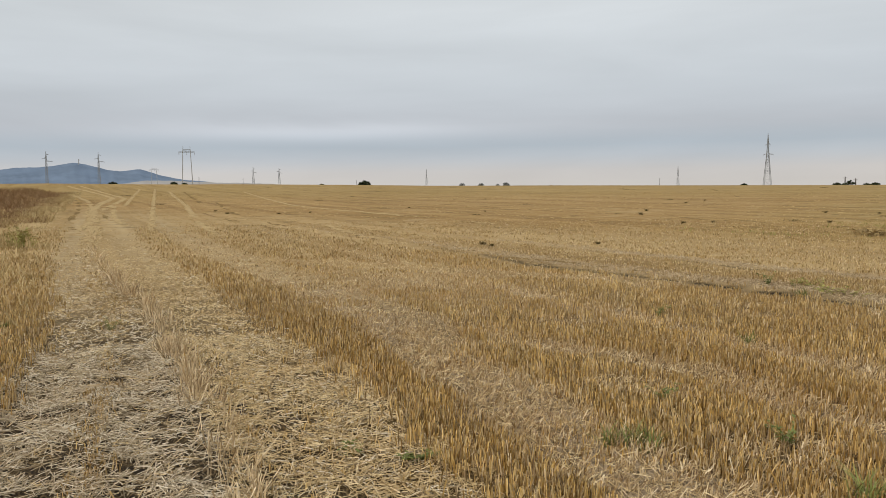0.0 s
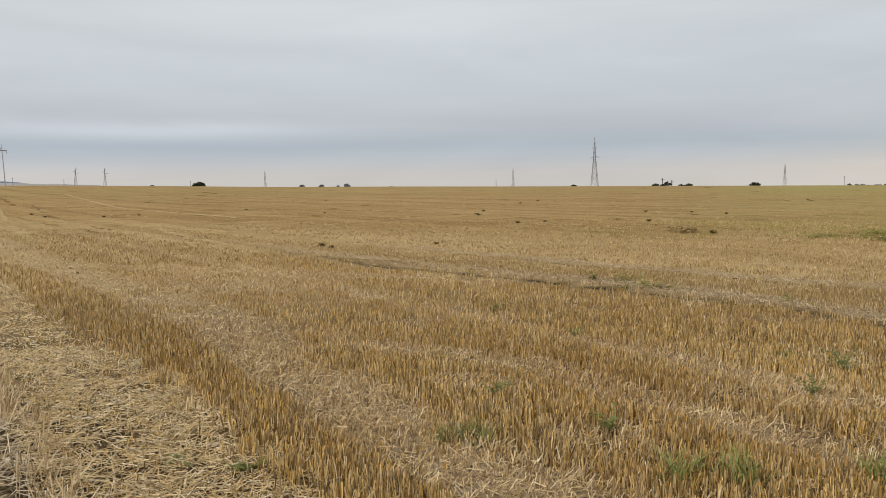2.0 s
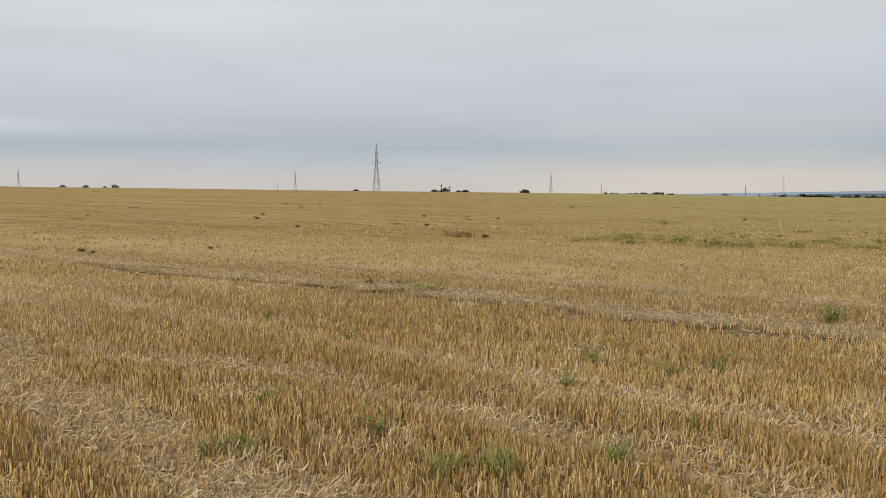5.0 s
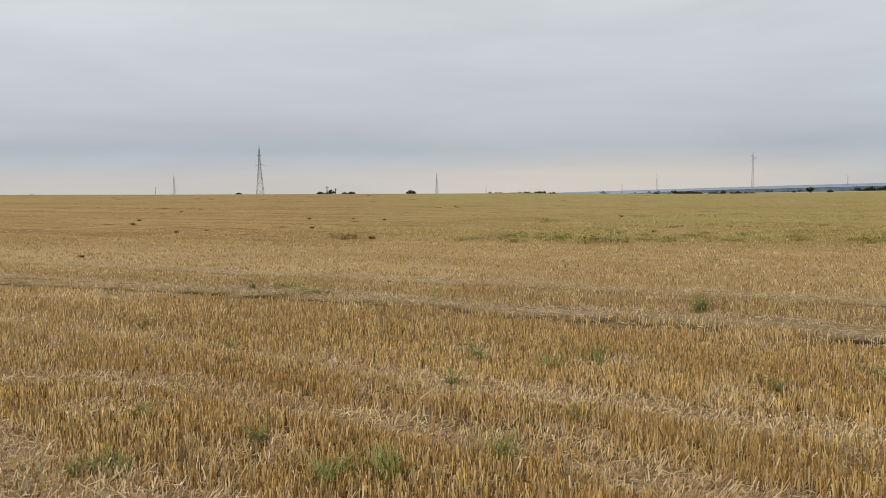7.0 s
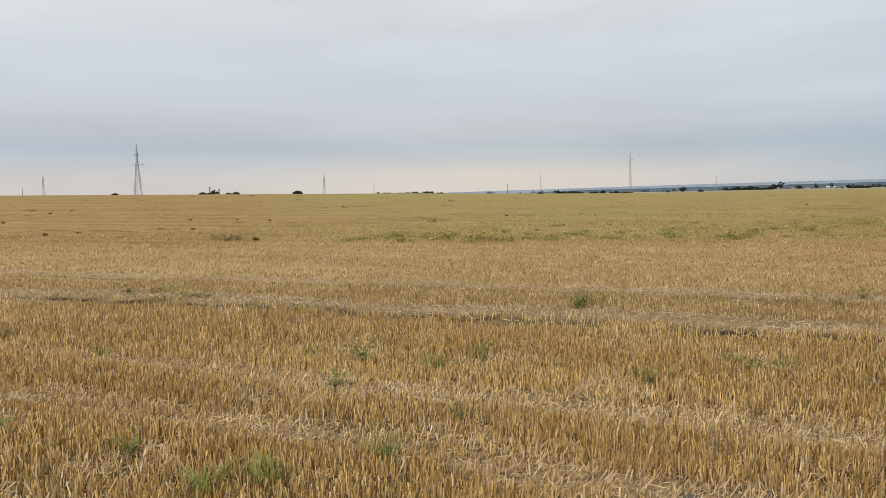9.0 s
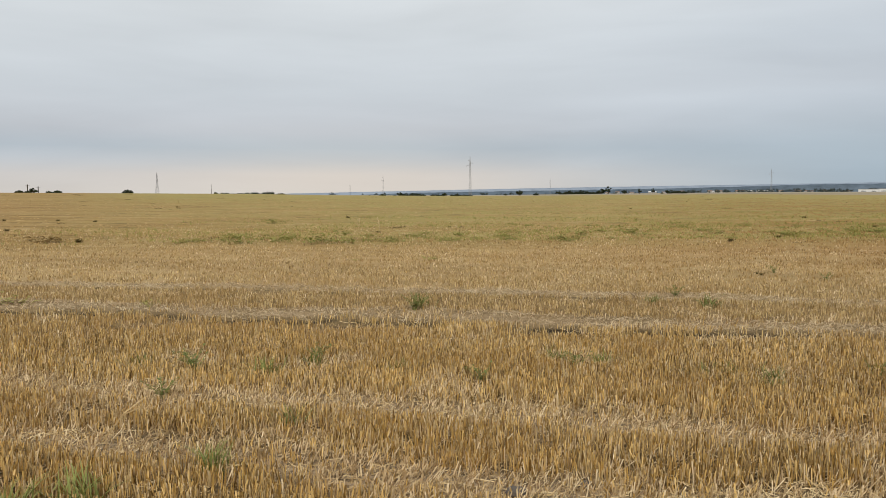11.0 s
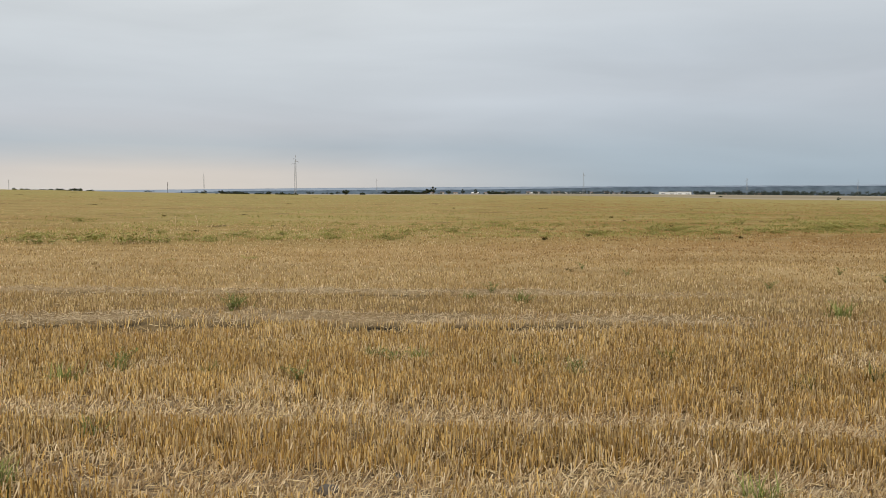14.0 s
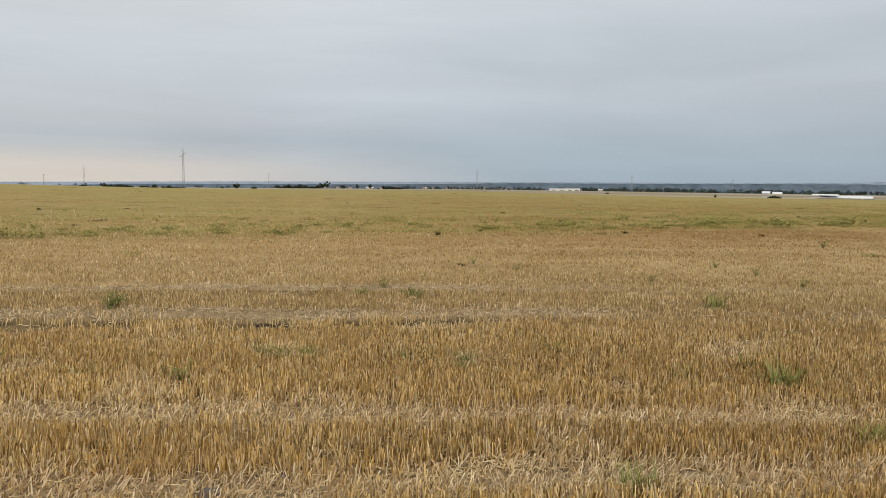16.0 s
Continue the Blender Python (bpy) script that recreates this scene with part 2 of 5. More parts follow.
    near = blend(calc("MULTIPLY", bands, calc("MULTIPLY_ADD", span(strands, 0.46, 0.62), 0.7, 0.25)), near, (0.48, 0.37, 0.245))
    pressed = calc("MULTIPLY", calc("ADD", ridge_of(wheel, 10.05, 0.36, 0.95), ridge_of(wheel, 12.5, 0.3, 0.7), clamp=True), fade)
    shady_gaps = calc("MULTIPLY", calc("ADD", ridge_of(wheel, 9.45, 0.22, 1.0), ridge_of(wheel, 12.15, 0.12, 0.6), clamp=True), fade)
    there = calc("ADD", calc("POWER", calc("DIVIDE", calc("SUBTRACT", s, 13.0), 3.2), 2.0), calc("POWER", calc("DIVIDE", calc("SUBTRACT", c, 4.2), 1.7), 2.0))
    near = blend(calc("MULTIPLY", calc("EXPONENT", calc("MULTIPLY", there, -1.0)), calc("MULTIPLY_ADD", span(strands, 0.46, 0.62), 0.55, 0.4)), near, (0.48, 0.37, 0.235))
    # the field beyond the separate stalks: stubble closing over the soil, in streaks along the rows
    turned = add("ShaderNodeCombineXYZ", {0: calc("MULTIPLY_ADD", s, 0.06, c), 1: s, 2: 0.0}).outputs[0]
    streak = noise_of(add, turned, 1.0, 6.0, 0.62, (0.65, 0.018, 1.0))
    wide = noise_of(add, turned, 1.0, 3.0, 0.5, (0.11, 0.010, 1.0))
    tufts = noise_of(add, pos, 2.2, 6.0, 0.7)
    patch = noise_of(add, turned, 1.0, 5.0, 0.65, (0.22, 0.10, 1.0))
    closed = ramp(streak, [(0.34, (0.30, 0.199, 0.087)), (0.5, (0.415, 0.284, 0.129)), (0.66, (0.51, 0.366, 0.18))])
    closed = blend(calc("MULTIPLY", span(tufts, 0.52, 0.7), 0.4), closed, (0.22, 0.145, 0.058))
    closed = blend(calc("MULTIPLY", span(wide, 0.48, 0.62), 0.5), closed, (0.50, 0.365, 0.185))
    closed = blend(calc("MULTIPLY", span(patch, 0.50, 0.66), 0.4), closed, (0.25, 0.165, 0.066))
    broad = noise_of(add, pos, 0.045, 5.0, 0.62, (1.0, 1.0, 0.0))
    closed = blend(calc("MULTIPLY", span(broad, 0.50, 0.68), 0.5), closed, (0.27, 0.178, 0.07))
    # the standing straw past the weed line is browner, and greener towards the valley
    oblique = calc("ADD", calc("MULTIPLY_ADD", s, 0.42, c), calc("MULTIPLY_ADD", patch, 5.0, -2.5))
    past = span(oblique, 20.0, 30.0)
    closed = blend(calc("MULTIPLY", calc("MULTIPLY", span(oblique, 17.0, 23.0), span(s, 6.0, -8.0)), 0.75), closed, (0.82, 0.70, 0.60), "MULTIPLY")
    closed = blend(past, closed, (0.87, 0.80, 0.69), "MULTIPLY")
    valley = span(calc("MULTIPLY_ADD", s, -1.3, c), -22.0, 25.0)
    sward = span(noise_of(add, turned, 1.0, 5.0, 0.7, (0.12, 0.06, 1.0)), 0.36, 0.62)
    closed = blend(calc("MULTIPLY", calc("MULTIPLY", past, valley), calc("MULTIPLY_ADD", sward, 0.5, 0.22)), closed, (0.34, 0.298, 0.10))
    rise = calc("MULTIPLY", span(r, 75.0, 130.0), calc("MULTIPLY_ADD", valley, 0.7, 0.3))
    closed = blend(calc("MULTIPLY", rise, 0.75), closed, (0.345, 0.282, 0.097))
    # thin and thick patches of a few paces, dead weeds and bare pale spots
    speck = noise_of(add, pos, 0.5, 4.0, 0.7, (1.0, 1.0, 0.0))
    dash = noise_of(add, pos, 0.16, 5.0, 0.75, (1.0, 1.0, 0.0))
    ahead_ = calc("MULTIPLY_ADD", valley, -0.2, 1.0)
    closed = blend(calc("MULTIPLY", calc("MULTIPLY", span(speck, 0.56, 0.66), span(r, 20.0, 40.0)), 0.6), closed, (0.15, 0.108, 0.042))
    closed = blend(calc("MULTIPLY", calc("MULTIPLY", span(dash, 0.54, 0.66), span(r, 26.0, 60.0)), calc("MULTIPLY", ahead_, 0.65)), closed, (0.19, 0.125, 0.045))
    closed = blend(calc("MULTIPLY", calc("MULTIPLY", span(speck, 0.44, 0.34), span(r, 110.0, 30.0)), 0.45), closed, (0.50, 0.38, 0.20))
    closed = blend(calc("MULTIPLY", calc("MULTIPLY", span(dash, 0.44, 0.36), 0.35), span(r, 260.0, 120.0)), closed, (0.48, 0.355, 0.175))
    ruts = calc("MULTIPLY", calc("ADD", calc("ADD", stripe(-0.2, 0.45, 0.6), stripe(1.5, 0.7, 0.5)), stripe(3.3, 0.5, 0.6), clamp=True), span(s, 75.0, 35.0))
    closed = blend(calc("MULTIPLY", ruts, span(tufts, 0.35, 0.6)), closed, (0.50, 0.39, 0.23))
    field = blend(span(calc("ADD", r, calc("MULTIPLY", mid, 8.0)), 10.0, 22.0), near, closed)
    field = blend(calc("MULTIPLY", pressed, calc("MULTIPLY_ADD", span(strands, 0.46, 0.62), 0.5, 0.3)), field, (0.42, 0.315, 0.19))
    # bare soil in broken gaps by the ruts, near-black with stubble-edge shade painted in
    field = blend(calc("MULTIPLY", shady_gaps, calc("MULTIPLY_ADD", span(tufts, 0.40, 0.56), 0.8, 0.2)), field, (0.026, 0.018, 0.010))
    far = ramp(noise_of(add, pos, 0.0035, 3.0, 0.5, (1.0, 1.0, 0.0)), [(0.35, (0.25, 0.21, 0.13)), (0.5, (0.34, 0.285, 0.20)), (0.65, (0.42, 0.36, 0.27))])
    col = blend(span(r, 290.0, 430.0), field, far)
    height = calc("ADD", calc("ADD", calc("MULTIPLY", fine, 0.4), straw), calc("MULTIPLY", strands, 1.2))
    return col, height


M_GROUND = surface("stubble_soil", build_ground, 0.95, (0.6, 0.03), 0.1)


def build_straw(lo, mid, hi, brown=False, bands=False):
    def build(add, calc, blend, ramp, span):
        rand = add("ShaderNodeNewGeometry").outputs["Random Per Island"]
        col = ramp(rand, [(0.0, lo), (0.5, mid), (1.0, hi)])
        pos, rot, c, s = row_coords(add, calc)
        patch = noise_of(add, pos, 0.55, 4.0, 0.6)
        col = blend(calc("MULTIPLY", span(patch, 0.38, 0.66), 0.35), col, tuple(min(1, v * k) for v, k in zip(mid, (0.72, 0.62, 0.5))))
        grain = noise_of(add, pos, 60.0, 3.0, 0.6)
        if bands:
            strip = noise_of(add, add("ShaderNodeCombineXYZ", {0: calc("MULTIPLY_ADD", s, 0.035, c), 1: s, 2: 0.0}).outputs[0], 1.0, 4.0, 0.6, (0.9, 0.07, 1.0))
            shade = ramp(strip, [(0.32, (0.80, 0.77, 0.72)), (0.52, (1.0, 1.0, 1.0)), (0.68, (1.12, 1.14, 1.18))])
            col = blend(1.0, col, shade, "MULTIPLY")
        if brown:
            oblique = calc("ADD", calc("MULTIPLY_ADD", s, 0.42, c), calc("MULTIPLY_ADD", noise_of(add, pos, 0.12, 4.0, 0.6), 6.0, -3.0))
            col = blend(calc("MULTIPLY", calc("MULTIPLY", span(oblique, 12.0, 21.0), span(s, 8.0, -8.0)), 0.9), col, (0.78, 0.66, 0.54), "MULTIPLY")
        return blend(calc("MULTIPLY", span(grain, 0.5, 0.75), 0.3), col, tuple(v * 0.6 for v in mid)), None
    return build


M_GOLD = surface("golden_straw", build_straw((0.072, 0.038, 0.011), (0.58, 0.367, 0.108), (0.97, 0.71, 0.32), False, True), 0.6, None, 0.3)
M_MIDGOLD = surface("weathered_golden_straw", build_straw((0.24, 0.15, 0.052), (0.54, 0.363, 0.14), (0.78, 0.575, 0.27), False, True), 0.7, None, 0.2)
M_PALE = surface("bleached_straw", build_straw((0.27, 0.19, 0.10), (0.64, 0.475, 0.27), (0.90, 0.745, 0.50)), 0.65, None, 0.3)
M_STRAW = surface("fallen_straw", build_straw((0.25, 0.17, 0.08), (0.58, 0.425, 0.21), (0.84, 0.67, 0.405)), 0.7, None, 0.2)
M_LITTER = surface("trampled_straw", build_straw((0.13, 0.095, 0.055), (0.50, 0.40, 0.255), (0.90, 0.80, 0.63)), 0.65, None, 0.25)
M_RUT = surface("weathered_straw", build_straw((0.17, 0.12, 0.065), (0.43, 0.325, 0.19), (0.68, 0.55, 0.37)), 0.7, None, 0.2)
M_FARGOLD = surface("far_straw", build_straw((0.21, 0.14, 0.058), (0.50, 0.358, 0.162), (0.75, 0.585, 0.32), True, True), 0.7, None, 0.2)
M_TUFT = surface("mixed_far_stubble", build_straw((0.33, 0.22, 0.09), (0.42, 0.285, 0.122), (0.56, 0.40, 0.19), True), 0.8, None, 0.15)


def build_lane(a, b):
    def build(add, calc, blend, ramp, span):
        pos = add("ShaderNodeNewGeometry").outputs["Position"]
        n = calc("ADD", calc("MULTIPLY", noise_of(add, pos, 1.3, 5.0, 0.7), 0.6), calc("MULTIPLY", noise_of(add, pos, 12.0, 4.0, 0.65), 0.4))
        return ramp(n, [(0.36, a), (0.62, b)]), n
    return build


M_TRACKED = surface("pressed_straw_lane", build_lane((0.41, 0.287, 0.133), (0.56, 0.42, 0.22)), 0.9, (0.4, 0.02), 0.15)
M_FURROW = surface("open_furrow_soil", build_lane((0.17, 0.113, 0.048), (0.33, 0.224, 0.096)), 0.95, (0.5, 0.02), 0.1)
M_HAY = surface("yellow_dry_grass", build_straw((0.32, 0.235, 0.105), (0.52, 0.395, 0.19), (0.72, 0.58, 0.33)), 0.75, None, 0.2)
M_DRY = surface("brown_dry_weeds", build_straw((0.12, 0.07, 0.035), (0.26, 0.155, 0.078), (0.43, 0.285, 0.15)), 0.8, None, 0.15)


def build_plain(col, size=20.0, spread=0.25, bump_on=True):
    def build(add, calc, blend, ramp, span):
        pos = add("ShaderNodeTexCoord").outputs["Object"]
        n1 = noise_of(add, pos, size, 4.0, 0.6)
        n2 = noise_of(add, pos, size * 0.13, 3.0, 0.6)
        f = calc("ADD", calc("MULTIPLY", n1, 0.6), calc("MULTIPLY", n2, 0.4))
        c0, c1 = tuple(v * (1 - spread) for v in col), tuple(min(1, v * (1 + spread)) for v in col)
        return ramp(f, [(0.3, c0), (0.7, c1)]), (n1 if bump_on else None)
    return build


def build_leaf(a, b):
    def build(add, calc, blend, ramp, span):
        rand = add("ShaderNodeNewGeometry").outputs["Random Per Island"]
        own = add("ShaderNodeObjectInfo").outputs["Random"]
        return ramp(calc("ADD", calc("MULTIPLY", rand, 0.7), calc("MULTIPLY", own, 0.3)), [(0.0, a), (1.0, b)]), None
    return build


M_GRASS = surface("green_grass", build_leaf((0.13, 0.155, 0.034), (0.42, 0.43, 0.13)), 0.6, None, 0.3)
M_BUSHY = surface("bushy_green_weed", build_leaf((0.19, 0.195, 0.05), (0.40, 0.38, 0.115)), 0.7, None, 0.2)
M_REGROWTH = surface("yellow_green_regrowth", build_leaf((0.235, 0.225, 0.06), (0.43, 0.395, 0.125)), 0.7, None, 0.2)
M_WEED = surface("dull_green_weed", build_leaf((0.10, 0.125, 0.03), (0.29, 0.305, 0.09)), 0.7, None, 0.25)
M_DARKWEED = surface("dark_brown_green_weed", build_leaf((0.06, 0.045, 0.017), (0.16, 0.118, 0.044)), 0.95, None, 0.03)
M_FADED = surface("faded_brown_weed", build_leaf((0.26, 0.185, 0.08), (0.43, 0.315, 0.145)), 0.8, None, 0.15)
M_DEAD = surface("dark_dead_weeds", build_leaf((0.085, 0.065, 0.03), (0.21, 0.16, 0.07)), 0.85, None, 0.15)
M_CROWN = surface("dark_foliage", build_leaf((0.022, 0.032, 0.016), (0.055, 0.068, 0.032)), 0.8, None, 0.15)
# leaf colour greyed and lightened to imitate haze on the farthest single trees
M_HAZYTREE = surface("hazy_grey_foliage", build_leaf((0.15, 0.165, 0.16), (0.25, 0.265, 0.255)), 0.9, None, 0.1)
# valley foliage lightened and blued in its colour to stand for haze
M_FARWOOD = surface("haze_tinted_valley_trees", build_leaf((0.045, 0.06, 0.055), (0.085, 0.105, 0.09)), 0.85, None, 0.1)
M_BARK = surface("grey_bark", build_plain((0.14, 0.11, 0.08), 8.0, 0.35), 0.9, (0.5, 0.02))
M_STEEL = surface("weathered_galvanised_steel", build_plain((0.26, 0.265, 0.27), 1.5, 0.2), 0.55, (0.2, 0.01), 0.4)
M_CONC = surface("grey_concrete", build_plain((0.42, 0.41, 0.39), 2.0, 0.2), 0.85, (0.3, 0.01))
M_DARKPOLE = surface("tarred_wood_pole", build_plain((0.075, 0.065, 0.055), 3.0, 0.3), 0.9, (0.3, 0.01))
M_WHITE = surface("white_sheet_roof", build_plain((0.78, 0.79, 0.80), 0.2, 0.06), 0.5, (0.1, 0.02))
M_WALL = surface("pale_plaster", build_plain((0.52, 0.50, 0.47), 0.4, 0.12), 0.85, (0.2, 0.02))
M_TILE = surface("red_brown_tiles", build_plain((0.24, 0.165, 0.13), 0.6, 0.25), 0.85, (0.3, 0.03))
M_GLASS = surface("dark_window_glass", build_plain((0.05, 0.06, 0.07), 1.0, 0.2, False), 0.12, None, 0.5)
M_STONE = surface("field_stone", build_plain((0.13, 0.11, 0.09), 14.0, 0.35), 0.9, (0.6, 0.01))
# the next three carry distance haze as blue in the base colour
M_HILL = surface("haze_blue_mountain", build_plain((0.165, 0.215, 0.29), 0.006, 0.25, False), 1.0, None, 0.0)
M_FARHILL = surface("haze_pale_hills", build_plain((0.29, 0.34, 0.41), 0.004, 0.10, False), 1.0, None, 0.0)
M_NEARHILL = surface("haze_blue_slopes", build_plain((0.115, 0.148, 0.182), 0.02, 0.4, False), 1.0, None, 0.0)
M_DRYHILL = surface("dry_grass_hill", build_plain((0.38, 0.36, 0.34), 0.01, 0.12, False), 1.0, None, 0.0)


# ---------------------------------------------------------------- mesh helpers
def fast_mesh(name, verts, quads, tris, material):
    """A mesh from arrays of corners, four-sided and three-sided faces."""
    me = bpy.data.meshes.new(name)
    nq, nt = len(quads), len(tris)
    me.vertices.add(len(verts))
    me.vertices.foreach_set("co", np.asarray(verts, np.float32).ravel())
    loops = np.concatenate([np.ravel(quads), np.ravel(tris)]).astype(np.int32)
    me.loops.add(len(loops))
    me.loops.foreach_set("vertex_index", loops)
    me.polygons.add(nq + nt)
    me.polygons.foreach_set("loop_start", np.concatenate([np.arange(nq) * 4, nq * 4 + np.arange(nt) * 3]).astype(np.int32))
    me.update(calc_edges=True)
    me.materials.append(material)
    return me


def part(name, data, parent=None, label=""):
    ob = new(name, data)
    if parent:
        ob.parent = parent
    if label:
        ob["label"] = label
    return ob


def thing(name, label, category, group="", m=None, kind=""):
    ob = new(name)
    ob.empty_display_size = 0.3
    if m is not None:
        ob.matrix_world = m
    return tagged(ob, label, category, group, kind)


def bar(bm, a, b, w, w2=None):
    """A square bar from a to b, w thick at a and w2 at b."""
    a, b = Vector(a), Vector(b)
    w2 = w if w2 is None else w2
    d = (b - a).normalized()
    side = d.cross(Vector((0, 0, 1)) if abs(d.z) < 0.95 else Vector((1, 0, 0))).normalized()
    up_ = side.cross(d)
    ring = []
    for p, k in ((a, w / 2), (b, w2 / 2)):
        ring.append([bm.verts.new(p + side * i * k + up_ * j * k) for i, j in ((-1, -1), (1, -1), (1, 1), (-1, 1))])
    for i in range(4):
        j = (i + 1) % 4
        bm.faces.new((ring[0][i], ring[0][j], ring[1][j], ring[1][i]))
    bm.faces.new(ring[0][::-1])
    bm.faces.new(ring[1])


def box(bm, x0, x1, y0, y1, z0, z1):
    v = [bm.verts.new((x, y, z)) for z in (z0, z1) for x, y in ((x0, y0), (x1, y0), (x1, y1), (x0, y1))]
    for f in ((3, 2, 1, 0), (4, 5, 6, 7), (0, 1, 5, 4), (1, 2, 6, 5), (2, 3, 7, 6), (3, 0, 4, 7)):
        bm.faces.new([v[i] for i in f])


def done(bm, name, material):
    bmesh.ops.recalc_face_normals(bm, faces=bm.faces)
    me = bpy.data.meshes.new(name)
    bm.to_mesh(me)
    bm.free()
    me.materials.append(material)
    return me


def pole_mesh(name, r0, r1, h, material, sides=10):
    bm = bmesh.new()
    ring = [[bm.verts.new((r * math.cos(k * 2 * math.pi / sides), r * math.sin(k * 2 * math.pi / sides), z)) for k in range(sides)]
            for r, z in ((r0, -0.6), (r0, 0.0), ((r0 + r1) / 2, h / 2), (r1, h))]
    for lo, hi in zip(ring, ring[1:]):
        for k in range(sides):
            bm.faces.new((lo[k], lo[(k + 1) % sides], hi[(k + 1) % sides], hi[k]))
    bm.faces.new(ring[-1])
    return done(bm, name, material)


# ---------------------------------------------------------------- ground, one sheet to the horizon
def make_ground():
    angles = np.concatenate([np.arange(-106, 34, 1.1), np.arange(34, 254, 4.0)])
    radii = np.concatenate([[0.4], np.geomspace(1.2, 70, 210), np.geomspace(73, 4900, 90)])
    a, r = np.meshgrid(np.radians(angles), radii, indexing="ij")
    x, y = -np.sin(a) * r, np.cos(a) * r
    verts = np.stack([x, y, ground_z(x, y)], -1).reshape(-1, 3)
    na, nr = len(angles), len(radii)
    i, j = np.meshgrid(np.arange(na), np.arange(nr - 1), indexing="ij")
    i2 = (i + 1) % na
    quads = np.stack([i * nr + j, i * nr + j + 1, i2 * nr + j + 1, i2 * nr + j], -1).reshape(-1, 4)
    verts = np.concatenate([verts, [[0, 0, float(ground_z(0.0, 0.0))]]])
    k = np.arange(na)
    tris = np.stack([np.full(na, len(verts) - 1), k * nr, ((k + 1) % na) * nr], -1)
    me = fast_mesh("ground", verts, quads, tris, M_GROUND)
    me.polygons.foreach_set("use_smooth", np.ones(len(me.polygons), bool))
    bm = bmesh.new()
    bm.from_mesh(me)
    bmesh.ops.recalc_face_normals(bm, faces=bm.faces)
    if sum(f.normal.z for f in bm.faces) < 0:
        bmesh.ops.reverse_faces(bm, faces=bm.faces)
    bm.to_mesh(me)
    bm.free()
    return tagged(new("ground", me), "gently rolling harvested wheat field with straw-littered soil", "ground", kind="structure")


make_ground()


# ---------------------------------------------------------------- far hills and mountains
def ridge(name, label, material, line, r, depth, rough, seed, foot=-1.6):
    """A long hill whose crest follows (direction, height in degrees) as seen from the field, with a sloping near side."""
    p, q = zip(*sorted(line))
    a = np.arange(p[0], p[-1] + 0.01, 0.15)
    crest = np.interp(a, p, q)
    crest = np.convolve(np.pad(crest, 2, mode="edge"), np.ones(5) / 5, "valid")
    wob = rough * (np.sin(a * 3.1 + seed) + 0.6 * np.sin(a * 7.7 + 2 * seed) + 0.4 * np.sin(a * 17.3 + seed))
    rows = []
    for w in (0.0, 0.25, 0.5, 0.75, 0.9, 1.0, 1.15):
        rr = r - depth * (1 - w) + 18 * np.sin(a * 5 + 9 * w + seed)
        rise = w if w <= 1 else 0.7
        e = foot + (crest + wob * (0.5 + w) - foot) * rise + 0.03 * np.sin(a * 11 + w * 20 + seed) * (0 < w < 1)
        rows.append(np.stack([-np.sin(np.radians(a)) * rr, np.cos(np.radians(a)) * rr, lift(rr, e)], -1))
    v = np.concatenate(rows)
    n = len(a)
    quads = [(k * n + i, k * n + i + 1, (k + 1) * n + i + 1, (k + 1) * n + i) for k in range(6) for i in range(n - 1)]
    me = fast_mesh(name, v, np.array(quads), np.zeros((0, 3), int), material)
    me.polygons.foreach_set("use_smooth", np.ones(len(me.polygons), bool))
    return tagged(new(name, me), label, "hills", kind="structure")


ridge("backdrop_mountain", "wooded mountain range far behind the field, coloured haze-blue", M_HILL,
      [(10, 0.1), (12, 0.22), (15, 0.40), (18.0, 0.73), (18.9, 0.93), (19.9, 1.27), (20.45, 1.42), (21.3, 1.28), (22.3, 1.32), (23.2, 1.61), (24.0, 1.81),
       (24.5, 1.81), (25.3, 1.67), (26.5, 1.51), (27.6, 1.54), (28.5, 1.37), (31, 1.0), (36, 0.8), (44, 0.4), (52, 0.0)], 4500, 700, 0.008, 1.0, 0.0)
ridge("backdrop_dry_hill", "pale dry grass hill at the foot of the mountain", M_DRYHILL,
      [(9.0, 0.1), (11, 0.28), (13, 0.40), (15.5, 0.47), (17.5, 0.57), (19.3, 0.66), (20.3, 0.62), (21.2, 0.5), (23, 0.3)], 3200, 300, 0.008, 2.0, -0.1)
ridge("backdrop_far_hills", "hills along the far horizon, coloured pale haze-blue", M_FARHILL,
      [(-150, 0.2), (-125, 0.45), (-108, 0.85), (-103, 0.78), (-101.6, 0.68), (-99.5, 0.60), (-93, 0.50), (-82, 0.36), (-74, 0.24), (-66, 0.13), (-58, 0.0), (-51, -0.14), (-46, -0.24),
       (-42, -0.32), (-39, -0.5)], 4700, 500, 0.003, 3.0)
ridge("backdrop_wooded_slopes", "wooded slopes across the valley, tinted dusky blue with haze", M_NEARHILL,
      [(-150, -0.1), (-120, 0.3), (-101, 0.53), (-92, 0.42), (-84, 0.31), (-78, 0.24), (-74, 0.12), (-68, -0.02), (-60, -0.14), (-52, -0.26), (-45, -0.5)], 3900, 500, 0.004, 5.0)


